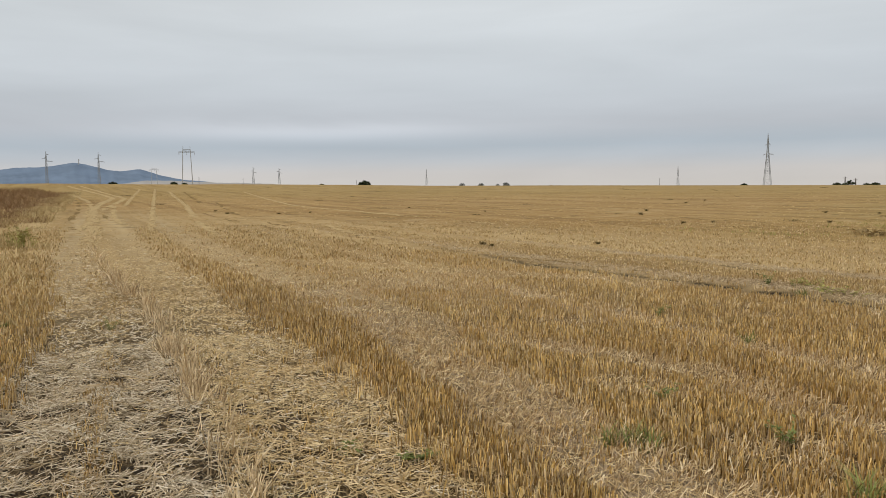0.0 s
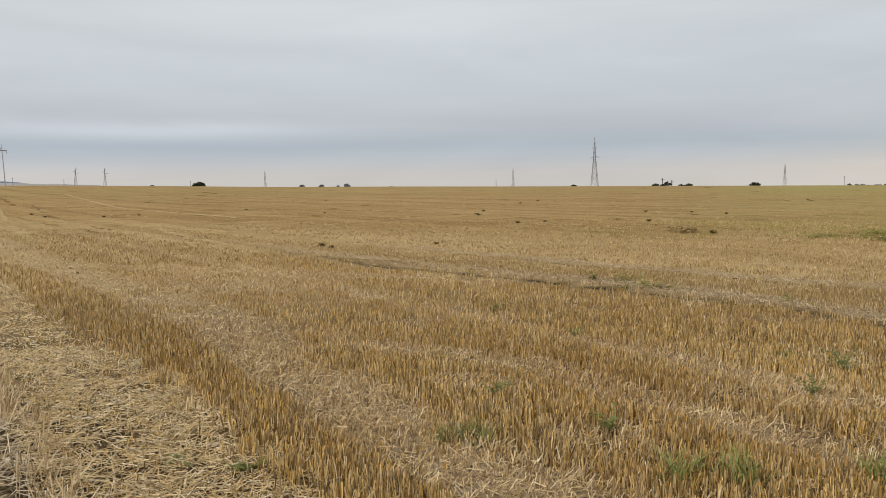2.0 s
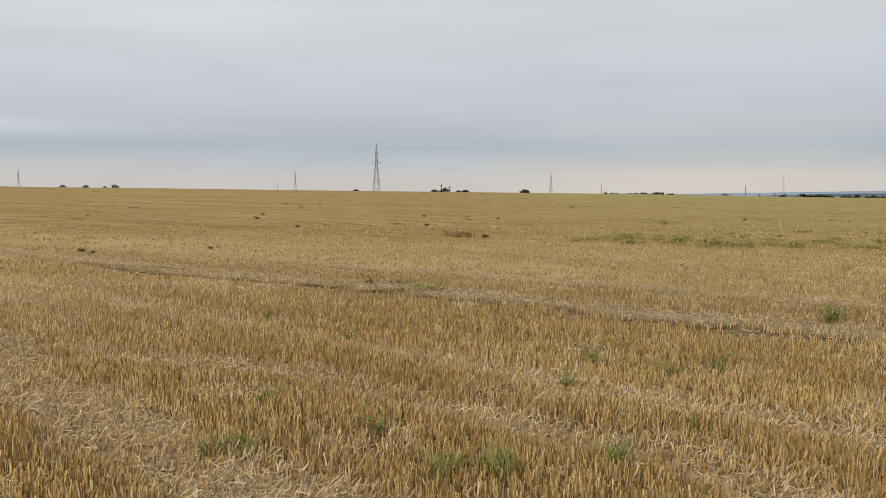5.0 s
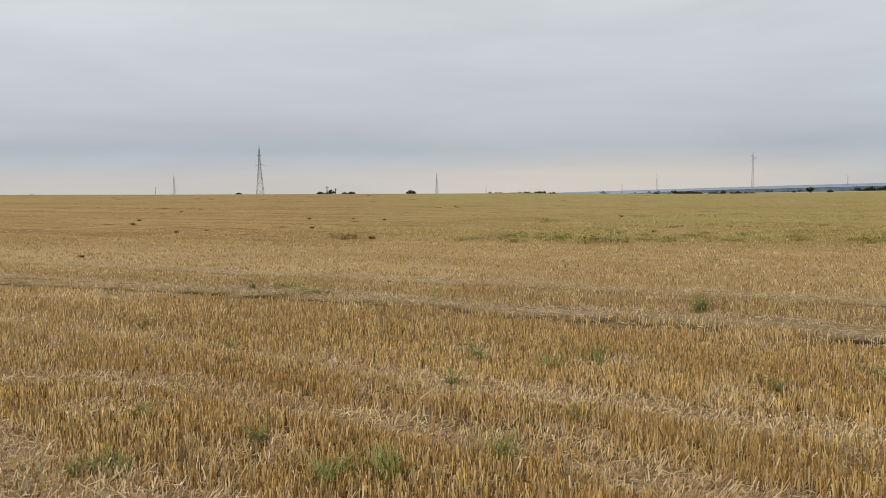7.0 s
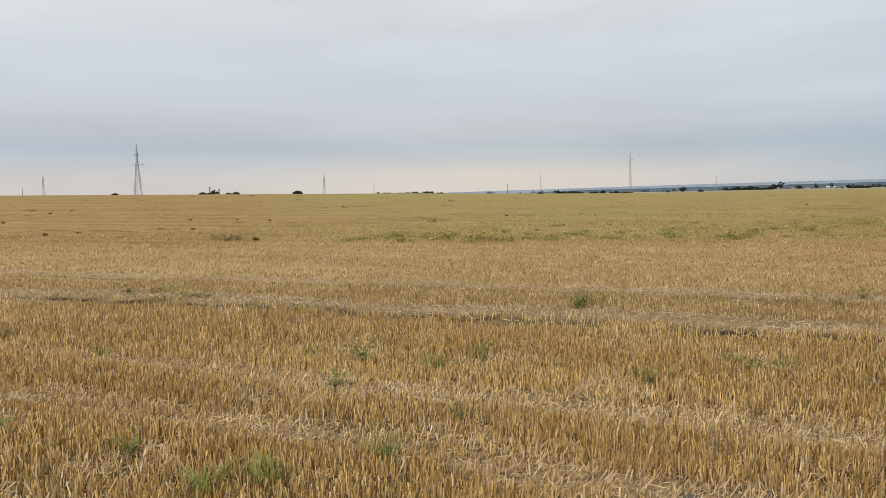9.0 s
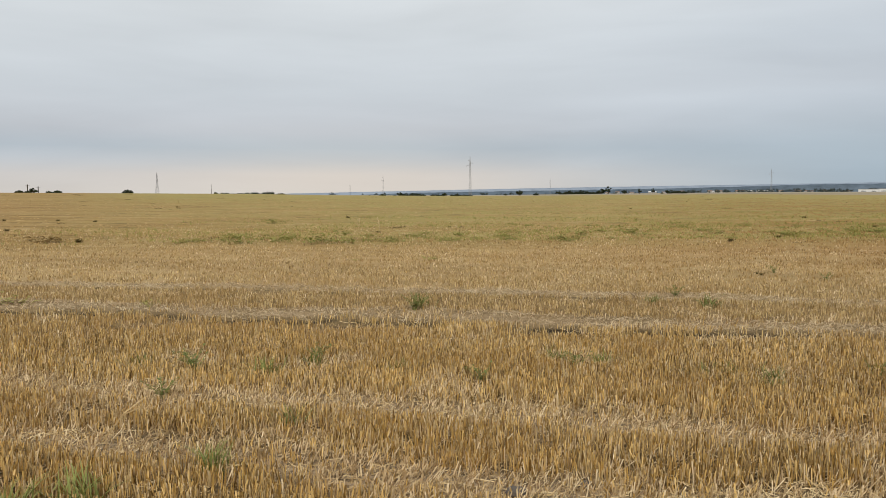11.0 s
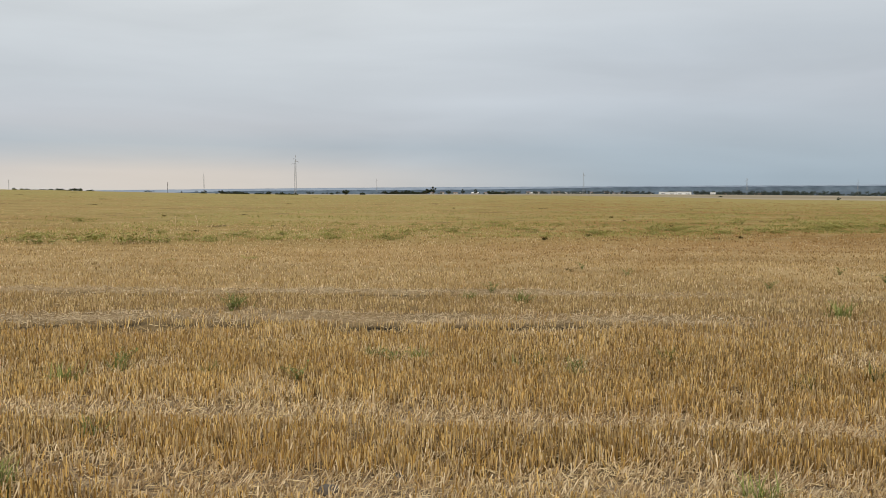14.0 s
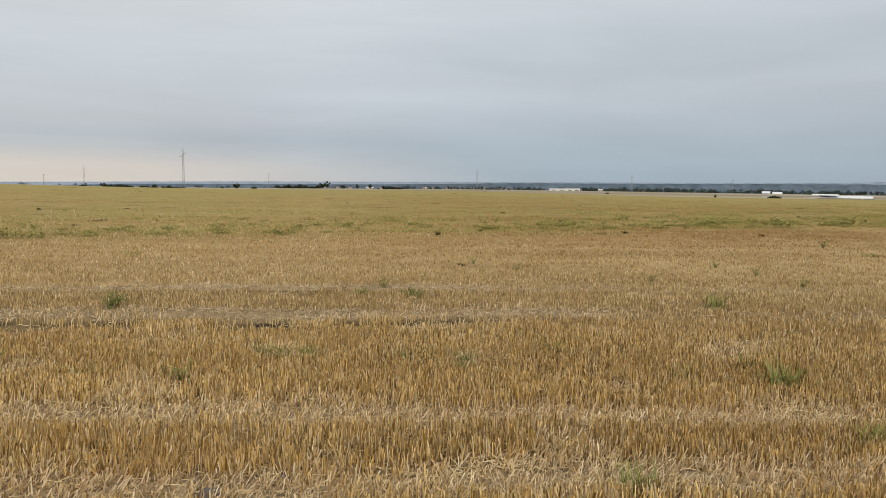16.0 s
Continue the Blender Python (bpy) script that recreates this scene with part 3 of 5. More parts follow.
# ---------------------------------------------------------------- pylons and poles
def lattice_tower(label, height, base_w, waist_w, waist, arms, m, group="power line pylons", peak=0.12, thick=0.16):
    """A lattice pylon: four legs, X bracing, crossarms (height share, reach to -x, reach to +x)."""
    t = thing("power_pylon", label, "pylon", group, m)
    def half(z):
        k = z / height
        if k < waist:
            return (base_w + (waist_w - base_w) * k / waist) / 2
        k = (k - waist) / (1 - waist)
        return max(waist_w * (1 - k * 0.75), 0.12) / 2
    levels = [0.0]
    while levels[-1] < height * (1 - peak):
        levels.append(levels[-1] + max(1.1, 1.9 * half(levels[-1])))
    levels[-1] = height * (1 - peak)
    for sx, sy in ((-1, -1), (1, -1), (1, 1), (-1, 1)):
        bm = bmesh.new()
        pts = [-0.8, 0.0, waist * height, height * (1 - peak)]
        for z0, z1 in zip(pts, pts[1:]):
            bar(bm, (sx * half(max(z0, 0)), sy * half(max(z0, 0)), z0), (sx * half(z1), sy * half(z1), z1), thick)
        h1 = half(height * (1 - peak))
        bar(bm, (sx * h1, sy * h1, height * (1 - peak)), (0, 0, height), thick * 0.8)
        part("leg", done(bm, "leg", M_STEEL), t)
    corners = ((-1, -1), (1, -1), (1, 1), (-1, 1))
    bm = bmesh.new()
    for z0, z1 in zip(levels, levels[1:]):
        for k in range(4):
            (ax, ay), (bx, by) = corners[k], corners[(k + 1) % 4]
            h0, h1 = half(z0), half(z1)
            bar(bm, (ax * h0, ay * h0, z0), (bx * h1, by * h1, z1), thick * 0.55)
            bar(bm, (bx * h0, by * h0, z0), (ax * h1, ay * h1, z1), thick * 0.55)
            bar(bm, (ax * h1, ay * h1, z1), (bx * h1, by * h1, z1), thick * 0.55)
    tagged(part("bracing", done(bm, "bracing", M_STEEL), t, "thin crossed steel bracing"), kind="stuff")
    for k, left, right in arms:
        z, h = k * height, half(k * height)
        for sign, reach in ((-1, left), (1, right)):
            if reach <= 0:
                continue
            bm = bmesh.new()
            tip = (sign * (h + reach), 0, z)
            for sy in (-1, 1):
                bar(bm, (sign * h, sy * h, z), tip, thick * 0.8)
                bar(bm, (sign * h * 0.95, sy * h * 0.95, z + 0.022 * height), tip, thick * 0.6)
            arm = part("crossarm", done(bm, "crossarm", M_STEEL), t)
            bm = bmesh.new()
            for n in range(4):
                bar(bm, (tip[0], 0, z - 0.06 - n * 0.13), (tip[0], 0, z - 0.14 - n * 0.13), 0.16, 0.1)
            bar(bm, (tip[0], 0, z), (tip[0], 0, z - 0.62), 0.04)
            part("insulator", done(bm, "insulator", M_CONC), arm, "grey insulator string")
    return t


def portal_tower(label, height, width, m):
    t = thing("portal_pylon", label, "pylon", "power line pylons", m)
    for sx in (-1, 1):
        bm = bmesh.new()
        bar(bm, (sx * width * 0.62, 0, -0.8), (sx * width * 0.46, 0, height * 0.85), 0.55, 0.38)
        bar(bm, (sx * width * 0.46, 0, height * 0.85), (sx * width * 0.42, 0, height), 0.36, 0.14)
        part("leg", done(bm, "leg", M_CONC), t)
    bm = bmesh.new()
    z = height * 0.85
    bar(bm, (-width * 0.95, 0, z), (width * 0.95, 0, z), 0.5)
    bar(bm, (-width * 0.45, 0, z + 1.4), (width * 0.45, 0, z + 1.4), 0.25)
    for k in range(-3, 4):
        bar(bm, (k * width * 0.14, 0, z), ((k + 0.5) * width * 0.14, 0, z + 1.4), 0.14)
    beam = part("crossbeam", done(bm, "crossbeam", M_STEEL), t, "grey steel crossbeam")
    for x in (-0.93, 0.0, 0.93):
        bm = bmesh.new()
        for n in range(7):
            bar(bm, (x * width, 0, z - 0.3 - n * 0.22), (x * width, 0, z - 0.43 - n * 0.22), 0.3, 0.18)
        bar(bm, (x * width, 0, z), (x * width, 0, z - 1.9), 0.06)
        part("insulator", done(bm, "insulator", M_CONC), beam, "grey insulator string")
    return t


def wood_pole(label, height, m):
    t = thing("utility_pole", label, "utility pole", "utility poles", m)
    part("pole", pole_mesh("pole", 0.22, 0.14, height, M_DARKPOLE), t)
    bm = bmesh.new()
    bar(bm, (-0.8, 0, height - 0.5), (0.8, 0, height - 0.5), 0.14)
    part("crossarm", done(bm, "crossarm", M_STEEL), t, "short steel crossarm")
    return t


def stand(az_deg, r, turn=0.0):
    x, y, z = toward(az_deg, r)
    return pose(x, y, z, 0, 0, az_deg + turn), z


def to_top(r, z, top):
    return float(lift(r, top)) - z


m, z = stand(-21.83, 470, 12)
lattice_tower("tall tapered grey lattice pylon standing on the field's edge", to_top(470, z, 3.21), 3.9, 1.15, 0.6, [(0.6, 1.7, 2.6), (0.79, 0.8, 0.8)], m, peak=0.1, thick=0.15)
ALT = [(0.90, 0, 1.8), (0.79, 2.4, 0), (0.70, 0, 4.0)]
ALT_L = [(0.90, 1.0, 0), (0.83, 0, 1.5), (0.77, 1.9, 0)]
for az_d, r, top, arms, wb in ((25.93, 700, 2.54, ALT, 2.0), (22.88, 700, 2.52, ALT, 2.2), (13.08, 1150, 1.50, ALT, 4.0), (11.34, 1150, 1.45, ALT, 4.2),
                               (-55.4, 515, 2.27, ALT_L, 2.0), (-75.5, 900, 1.28, ALT_L, 2.2), (-49.27, 1080, 0.93, ALT_L, 2.6), (-86.2, 1050, 0.98, ALT_L, 2.4),
                               (-92.75, 1400, 0.84, ALT_L, 2.6), (-61.0, 1600, 0.70, ALT_L, 2.6)):
    m, z = stand(az_d, r, 0)
    lattice_tower("slender grey lattice pylon with three alternating crossarms", to_top(r, z, top), wb * (0.8 if az_d < 0 else 1), 0.9, 0.7, arms, m, thick=0.16 if az_d < 0 else (0.42 if r > 1000 else 0.32))
for az_d, r, top in ((1.1, 1250, 1.27), (-16.19, 1100, 1.22), (-34.08, 1000, 1.18)):
    m, z = stand(az_d, r, 60)
    lattice_tower("distant tapered grey lattice pylon", to_top(r, z, top), 3.4, 1.1, 0.6, [(0.62, 1.6, 1.6), (0.8, 1.0, 1.0)], m, thick=0.12)
x, y, _ = toward(24.05, 4420)
mast = thing("radio_mast", "tiny grey radio mast on the mountain top", "mast", "", pose(x, y, float(lift(4420, 1.72)), 0, 0, 24))
part("shaft", pole_mesh("shaft", 2.4, 1.2, 27, M_CONC), mast)
part("antenna", pole_mesh("antenna", 3.2, 2.8, 6, M_CONC), mast).location = (0, 0, 18)
m, z = stand(17.4, 500, 0)
portal_tower("two-legged portal pylon with a wide crossbeam", to_top(500, z, 2.93), 4.7, m)
m, z = stand(19.5, 1060, 0)
portal_tower("far two-legged portal pylon in front of the mountain", to_top(1060, z, 1.53), 5.6, m)
for az_d, r, top in ((16.66, 900, 0.87), (13.77, 900, 0.74), (6.02, 1100, 0.54), (-37.55, 800, 0.31), (-15.0, 900, 0.40), (-46.95, 800, 0.27), (-26.4, 330, 0.33), (-27.0, 330, 0.2)):
    m, z = stand(az_d, r, 30)
    wood_pole("thin dark utility pole beyond the field's edge", to_top(r, z, top), m)


# ---------------------------------------------------------------- trees and bushes
def leaf_cloud(lumps, count, size, seed, squash=0.75):
    """Many small leaf clumps scattered through a set of lumps (x, y, z, radius)."""
    g = np.random.default_rng(seed)
    w = np.array([l[3] ** 2 for l in lumps])
    pick = g.choice(len(lumps), count, p=w / w.sum())
    ctr = np.array(lumps)[pick]
    d = g.normal(size=(count, 3))
    d /= np.linalg.norm(d, axis=1)[:, None]
    rad = ctr[:, 3:] * g.uniform(0.3, 1.08, (count, 1))
    p = ctr[:, :3] + d * rad * [1, 1, squash]
    a = g.normal(size=(count, 3))
    a /= np.linalg.norm(a, axis=1)[:, None]
    b = np.cross(a, g.normal(size=(count, 3)))
    b /= np.linalg.norm(b, axis=1)[:, None]
    n = np.cross(a, b)
    k = size * g.uniform(0.6, 1.3, (count, 1))
    v = np.stack([p + a * k, p + b * k * 0.6 + n * k * 0.25, p - a * k, p - b * k * 0.6 + n * k * 0.25], 1).reshape(-1, 3)
    q = np.arange(count * 4).reshape(-1, 4)
    return v, q


def make_tree(name, label, category, height, spread, trunk, seed, count=900, leaf=0.32, foliage=None):
    g = np.random.default_rng(seed)
    t = thing(name, label, category)
    lumps = []
    n = 9
    for k in range(n):
        a = k * 2.4 + g.uniform(-0.4, 0.4)
        rr = spread * 0.5 * math.sqrt((k + 0.4) / n)
        z = trunk + (height - trunk) * g.uniform(0.25, 0.85) * (1 - 0.35 * (rr / (spread * 0.5)) ** 2)
        size = spread * g.uniform(0.15, 0.25)
        if trunk < 0.1 * spread:
            size *= 0.8
            z = height * (0.78 - 0.55 * (rr / (spread * 0.5)) ** 2) + g.uniform(-0.05, 0.05) * height
        lumps.append((math.cos(a) * rr, math.sin(a) * rr, z, size))
        if trunk < 0.1 * spread:
            lumps.append((math.cos(a) * rr * 1.05, math.sin(a) * rr * 1.05, size * 0.5, size))
    bm = bmesh.new()
    tr = max(0.07, height * 0.022)
    bar(bm, (0, 0, -0.5), (0.05 * spread, 0, trunk + (height - trunk) * 0.35), tr * 2, tr)
    for l in lumps[::2]:
        bar(bm, (0.03 * spread, 0, trunk * 0.9), l[:3], tr, tr * 0.3)
    part("trunk", done(bm, "trunk", M_BARK), t)
    v, q = leaf_cloud(lumps, count, leaf, seed)
    v[:, 2] = np.maximum(v[:, 2], 0.02)
    part("crown", fast_mesh("crown", v, q, np.zeros((0, 3), int), foliage or M_CROWN), t)
    return t


def place_all(makers, spots, group):
    """First use of a maker stands where its first spot is; the rest are copies."""
    proto = {}
    for n, (az_d, r, wide, kind) in enumerate(spots):
        x, y, z = toward(az_d, r)
        size = wide
        m = pose(x, y, z - 0.03, 0, 0, 47.0 * n) @ Matrix.Diagonal((size, size, size * (0.85 + 0.3 * ((n * 37) % 10) / 10), 1))
        if kind not in proto:
            proto[kind] = makers[kind]()
            tagged(proto[kind], group=group)
            proto[kind].matrix_world = m
        else:
            o = copy_thing(proto[kind], Matrix.Identity(4))
            o.matrix_basis = m


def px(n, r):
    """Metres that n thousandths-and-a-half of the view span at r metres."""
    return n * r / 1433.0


TREES = {
    "bush": lambda: make_tree("bush", "low dark rounded bush on the field's edge", "bush", 0.4, 1.0, 0.04, 11, 620, 0.075),
    "tree": lambda: make_tree("tree", "dark leafy field tree with a short trunk", "tree", 0.8, 1.0, 0.1, 12, 700, 0.075),
    "dome": lambda: make_tree("bush", "dark dome-shaped bush on the skyline", "bush", 0.45, 1.0, 0.04, 17, 800, 0.07),
    "grey": lambda: make_tree("tree", "tree far beyond the field, coloured grey with haze", "tree", 0.7, 1.0, 0.06, 19, 600, 0.075, M_HAZYTREE),
    "thin": lambda: make_tree("young_tree", "slim upright dark tree", "tree", 1.5, 1.0, 0.2, 13, 520, 0.085),
}
EDGE_TREES = []
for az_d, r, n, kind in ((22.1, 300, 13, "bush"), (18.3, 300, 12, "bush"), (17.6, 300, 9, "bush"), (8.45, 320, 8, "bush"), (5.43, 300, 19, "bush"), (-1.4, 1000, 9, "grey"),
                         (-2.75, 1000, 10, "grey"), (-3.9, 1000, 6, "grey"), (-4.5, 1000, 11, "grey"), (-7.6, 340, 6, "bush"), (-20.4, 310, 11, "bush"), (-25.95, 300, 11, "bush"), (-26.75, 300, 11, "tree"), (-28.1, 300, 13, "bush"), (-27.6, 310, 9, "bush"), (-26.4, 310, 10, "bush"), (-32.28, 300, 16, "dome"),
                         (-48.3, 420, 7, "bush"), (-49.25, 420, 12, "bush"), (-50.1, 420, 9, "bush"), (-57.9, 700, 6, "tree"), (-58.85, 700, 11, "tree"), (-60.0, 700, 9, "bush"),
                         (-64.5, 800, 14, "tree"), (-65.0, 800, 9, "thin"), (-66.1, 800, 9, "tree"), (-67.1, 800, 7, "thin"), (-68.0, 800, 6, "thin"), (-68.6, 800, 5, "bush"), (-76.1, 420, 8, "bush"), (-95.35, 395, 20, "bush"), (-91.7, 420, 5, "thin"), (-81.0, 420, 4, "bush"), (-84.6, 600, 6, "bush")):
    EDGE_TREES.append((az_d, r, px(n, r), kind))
g = np.random.default_rng(5)
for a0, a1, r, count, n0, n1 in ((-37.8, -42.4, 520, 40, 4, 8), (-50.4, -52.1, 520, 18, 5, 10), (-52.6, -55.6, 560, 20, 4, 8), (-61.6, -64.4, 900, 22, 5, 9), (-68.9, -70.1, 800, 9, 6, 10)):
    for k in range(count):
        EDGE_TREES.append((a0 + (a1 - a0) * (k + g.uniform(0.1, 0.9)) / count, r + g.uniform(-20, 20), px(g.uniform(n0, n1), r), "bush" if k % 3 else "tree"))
place_all(TREES, EDGE_TREES, "trees and bushes of the plain")


# far tree belts of the valley, too many to count
def tree_belt(label, a0, a1, r, rows, high, seed):
    g = np.random.default_rng(seed)
    lumps = []
    for k in range(rows):
        az_d = g.uniform(min(a0, a1), max(a0, a1))
        x, y, z = toward(az_d, r + g.uniform(-90, 90))
        h = high * g.uniform(0.5, 1.25)
        for j in range(3):
            lumps.append((x + g.normal() * h * 0.5, y + g.normal() * h * 0.5, z + h * (0.3 + 0.25 * j), h * g.uniform(0.3, 0.45)))
    v, q = leaf_cloud(lumps, rows * 60, high * 0.14, seed, 0.9)
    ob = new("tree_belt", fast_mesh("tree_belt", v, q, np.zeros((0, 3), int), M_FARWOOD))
    return tagged(ob, label, "trees", kind="stuff")


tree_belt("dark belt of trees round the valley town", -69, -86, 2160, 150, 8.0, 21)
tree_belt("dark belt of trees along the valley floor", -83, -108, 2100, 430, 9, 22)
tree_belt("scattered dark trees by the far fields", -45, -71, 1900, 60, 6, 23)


# ---------------------------------------------------------------- town, works and sheds in the valley
def gable_house(label, w, dd, h, roof_h, wall_mat, roof_mat, name="house", category="house"):
    t = thing(name, label, category)
    bm = bmesh.new()
    box(bm, -w / 2, w / 2, -dd / 2, dd / 2, -1.5, h)
    part("wall", done(bm, "wall", wall_mat), t)
    bm = bmesh.new()
    o = 0.4
    v = [bm.verts.new(p) for p in ((-w / 2 - o, -dd / 2 - o, h), (w / 2 + o, -dd / 2 - o, h), (w / 2 + o, dd / 2 + o, h), (-w / 2 - o, dd / 2 + o, h),
                                   (-w / 2 - o, 0, h + roof_h), (w / 2 + o, 0, h + roof_h))]
    for f in ((0, 1, 5, 4), (2, 3, 4, 5), (0, 4, 3), (1, 2, 5), (3, 2, 1, 0)):
        bm.faces.new([v[i] for i in f])
    part("roof", done(bm, "roof", roof_mat), t)
    n = max(2, int(w / 3.2))
    for k in range(n):
        bm = bmesh.new()
        x = -w / 2 + w * (k + 0.5) / n
        box(bm, x - 0.6, x + 0.6, -dd / 2 - 0.05, -dd / 2 + 0.1, h * 0.35, h * 0.75)
        part("window", done(bm, "window", M_GLASS), t)
    return t


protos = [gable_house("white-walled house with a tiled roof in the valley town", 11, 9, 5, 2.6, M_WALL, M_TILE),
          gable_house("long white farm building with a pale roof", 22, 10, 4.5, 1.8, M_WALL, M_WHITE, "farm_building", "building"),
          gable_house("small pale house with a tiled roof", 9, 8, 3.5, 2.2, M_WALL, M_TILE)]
g = np.random.default_rng(9)
first = [True] * 3
for k in range(38):
    az_d = g.uniform(-88.0, -69.8) if k < 31 else g.uniform(-70, -64)
    r = g.uniform(2250, 2480)
    x, y, z = toward(az_d, r)
    kind = 1 if k % 7 == 1 else (k % 2) * 2
    m = pose(x, y, z, 0, 0, az_d + g.uniform(-35, 35))
    if first[kind]:
        protos[kind].matrix_world = m
        tagged(protos[kind], group="buildings of the valley town")
        first[kind] = False
    else:
        copy_thing(protos[kind], m)


def works(label, az_d, r, width, high, depth, sections):
    """A long flat-roofed hall of several bays."""
    x, y, z = toward(az_d, r)
    t = thing("factory_hall", label, "factory", "", pose(x, y, z, 0, 0, az_d))
    x0 = -width / 2
    for share, k in sections:
        w = width * share
        bm = bmesh.new()
        box(bm, x0, x0 + w - 0.4, -depth / 2, depth / 2, -2, high * k)
        hall = part("hall", done(bm, "hall", M_WHITE), t)
        bm = bmesh.new()
        box(bm, x0 - 0.3, x0 + w, -depth / 2 - 0.4, depth / 2 + 0.4, high * k, high * k + 0.5)
        part("roof", done(bm, "roof", M_CONC), hall, "grey flat roof edge")
        n = max(2, int(w / 9))
        for i in range(n):
            bm = bmesh.new()
            c0 = x0 + w * (i + 0.5) / n
            box(bm, c0 - 3, c0 + 3, -depth / 2 - 0.08, -depth / 2 + 0.1, high * k * 0.3, high * k * 0.5)
            part("window", done(bm, "window", M_GLASS), hall)
        x0 += w
    return t


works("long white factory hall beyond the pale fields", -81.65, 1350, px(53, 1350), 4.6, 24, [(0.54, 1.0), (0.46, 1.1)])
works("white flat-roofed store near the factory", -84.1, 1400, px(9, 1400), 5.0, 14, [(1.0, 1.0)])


def long_shed(label, az_d, r, width, top_deg, m_roof, slabs):
    x, y, z = toward(az_d, r)
    t = thing("farm_shed", label, "shed", "sheds behind the field's edge", pose(x, y, z, 0, 0, az_d))
    h = to_top(r, z, top_deg)
    bm = bmesh.new()
    box(bm, -width * 0.48, width * 0.3, -5, 5, -1, h * 0.43)
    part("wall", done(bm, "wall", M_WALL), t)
    for x0, x1, z0, z1 in slabs:
        bm = bmesh.new()
        v = [bm.verts.new(p) for p in ((x0 * width, -5.6, h * z0), (x1 * width, -5.6, h * z0), (x1 * width, 5.6, h * z0), (x0 * width, 5.6, h * z0),
                                       (x0 * width, 0, h * z1), (x1 * width, 0, h * z1))]
        for f in ((0, 1, 5, 4), (2, 3, 4, 5), (0, 4, 3), (1, 2, 5), (3, 2, 1, 0)):
            bm.faces.new([v[i] for i in f])
        part("roof", done(bm, "roof", m_roof), t, "bright white sheet roof")
    for k in range(5):
        bm = bmesh.new()
        x0 = width * (0.34 + 0.035 * k)
        bar(bm, (x0, -4.8, -1), (x0, -4.8, h * 0.43), 0.35)
        part("post", done(bm, "post", M_STEEL), t)
    return t


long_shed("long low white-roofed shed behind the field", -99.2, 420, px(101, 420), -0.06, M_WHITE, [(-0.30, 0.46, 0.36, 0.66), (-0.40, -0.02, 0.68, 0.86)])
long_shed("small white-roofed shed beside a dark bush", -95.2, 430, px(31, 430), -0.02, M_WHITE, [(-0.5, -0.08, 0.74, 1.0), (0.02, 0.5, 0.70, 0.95)])

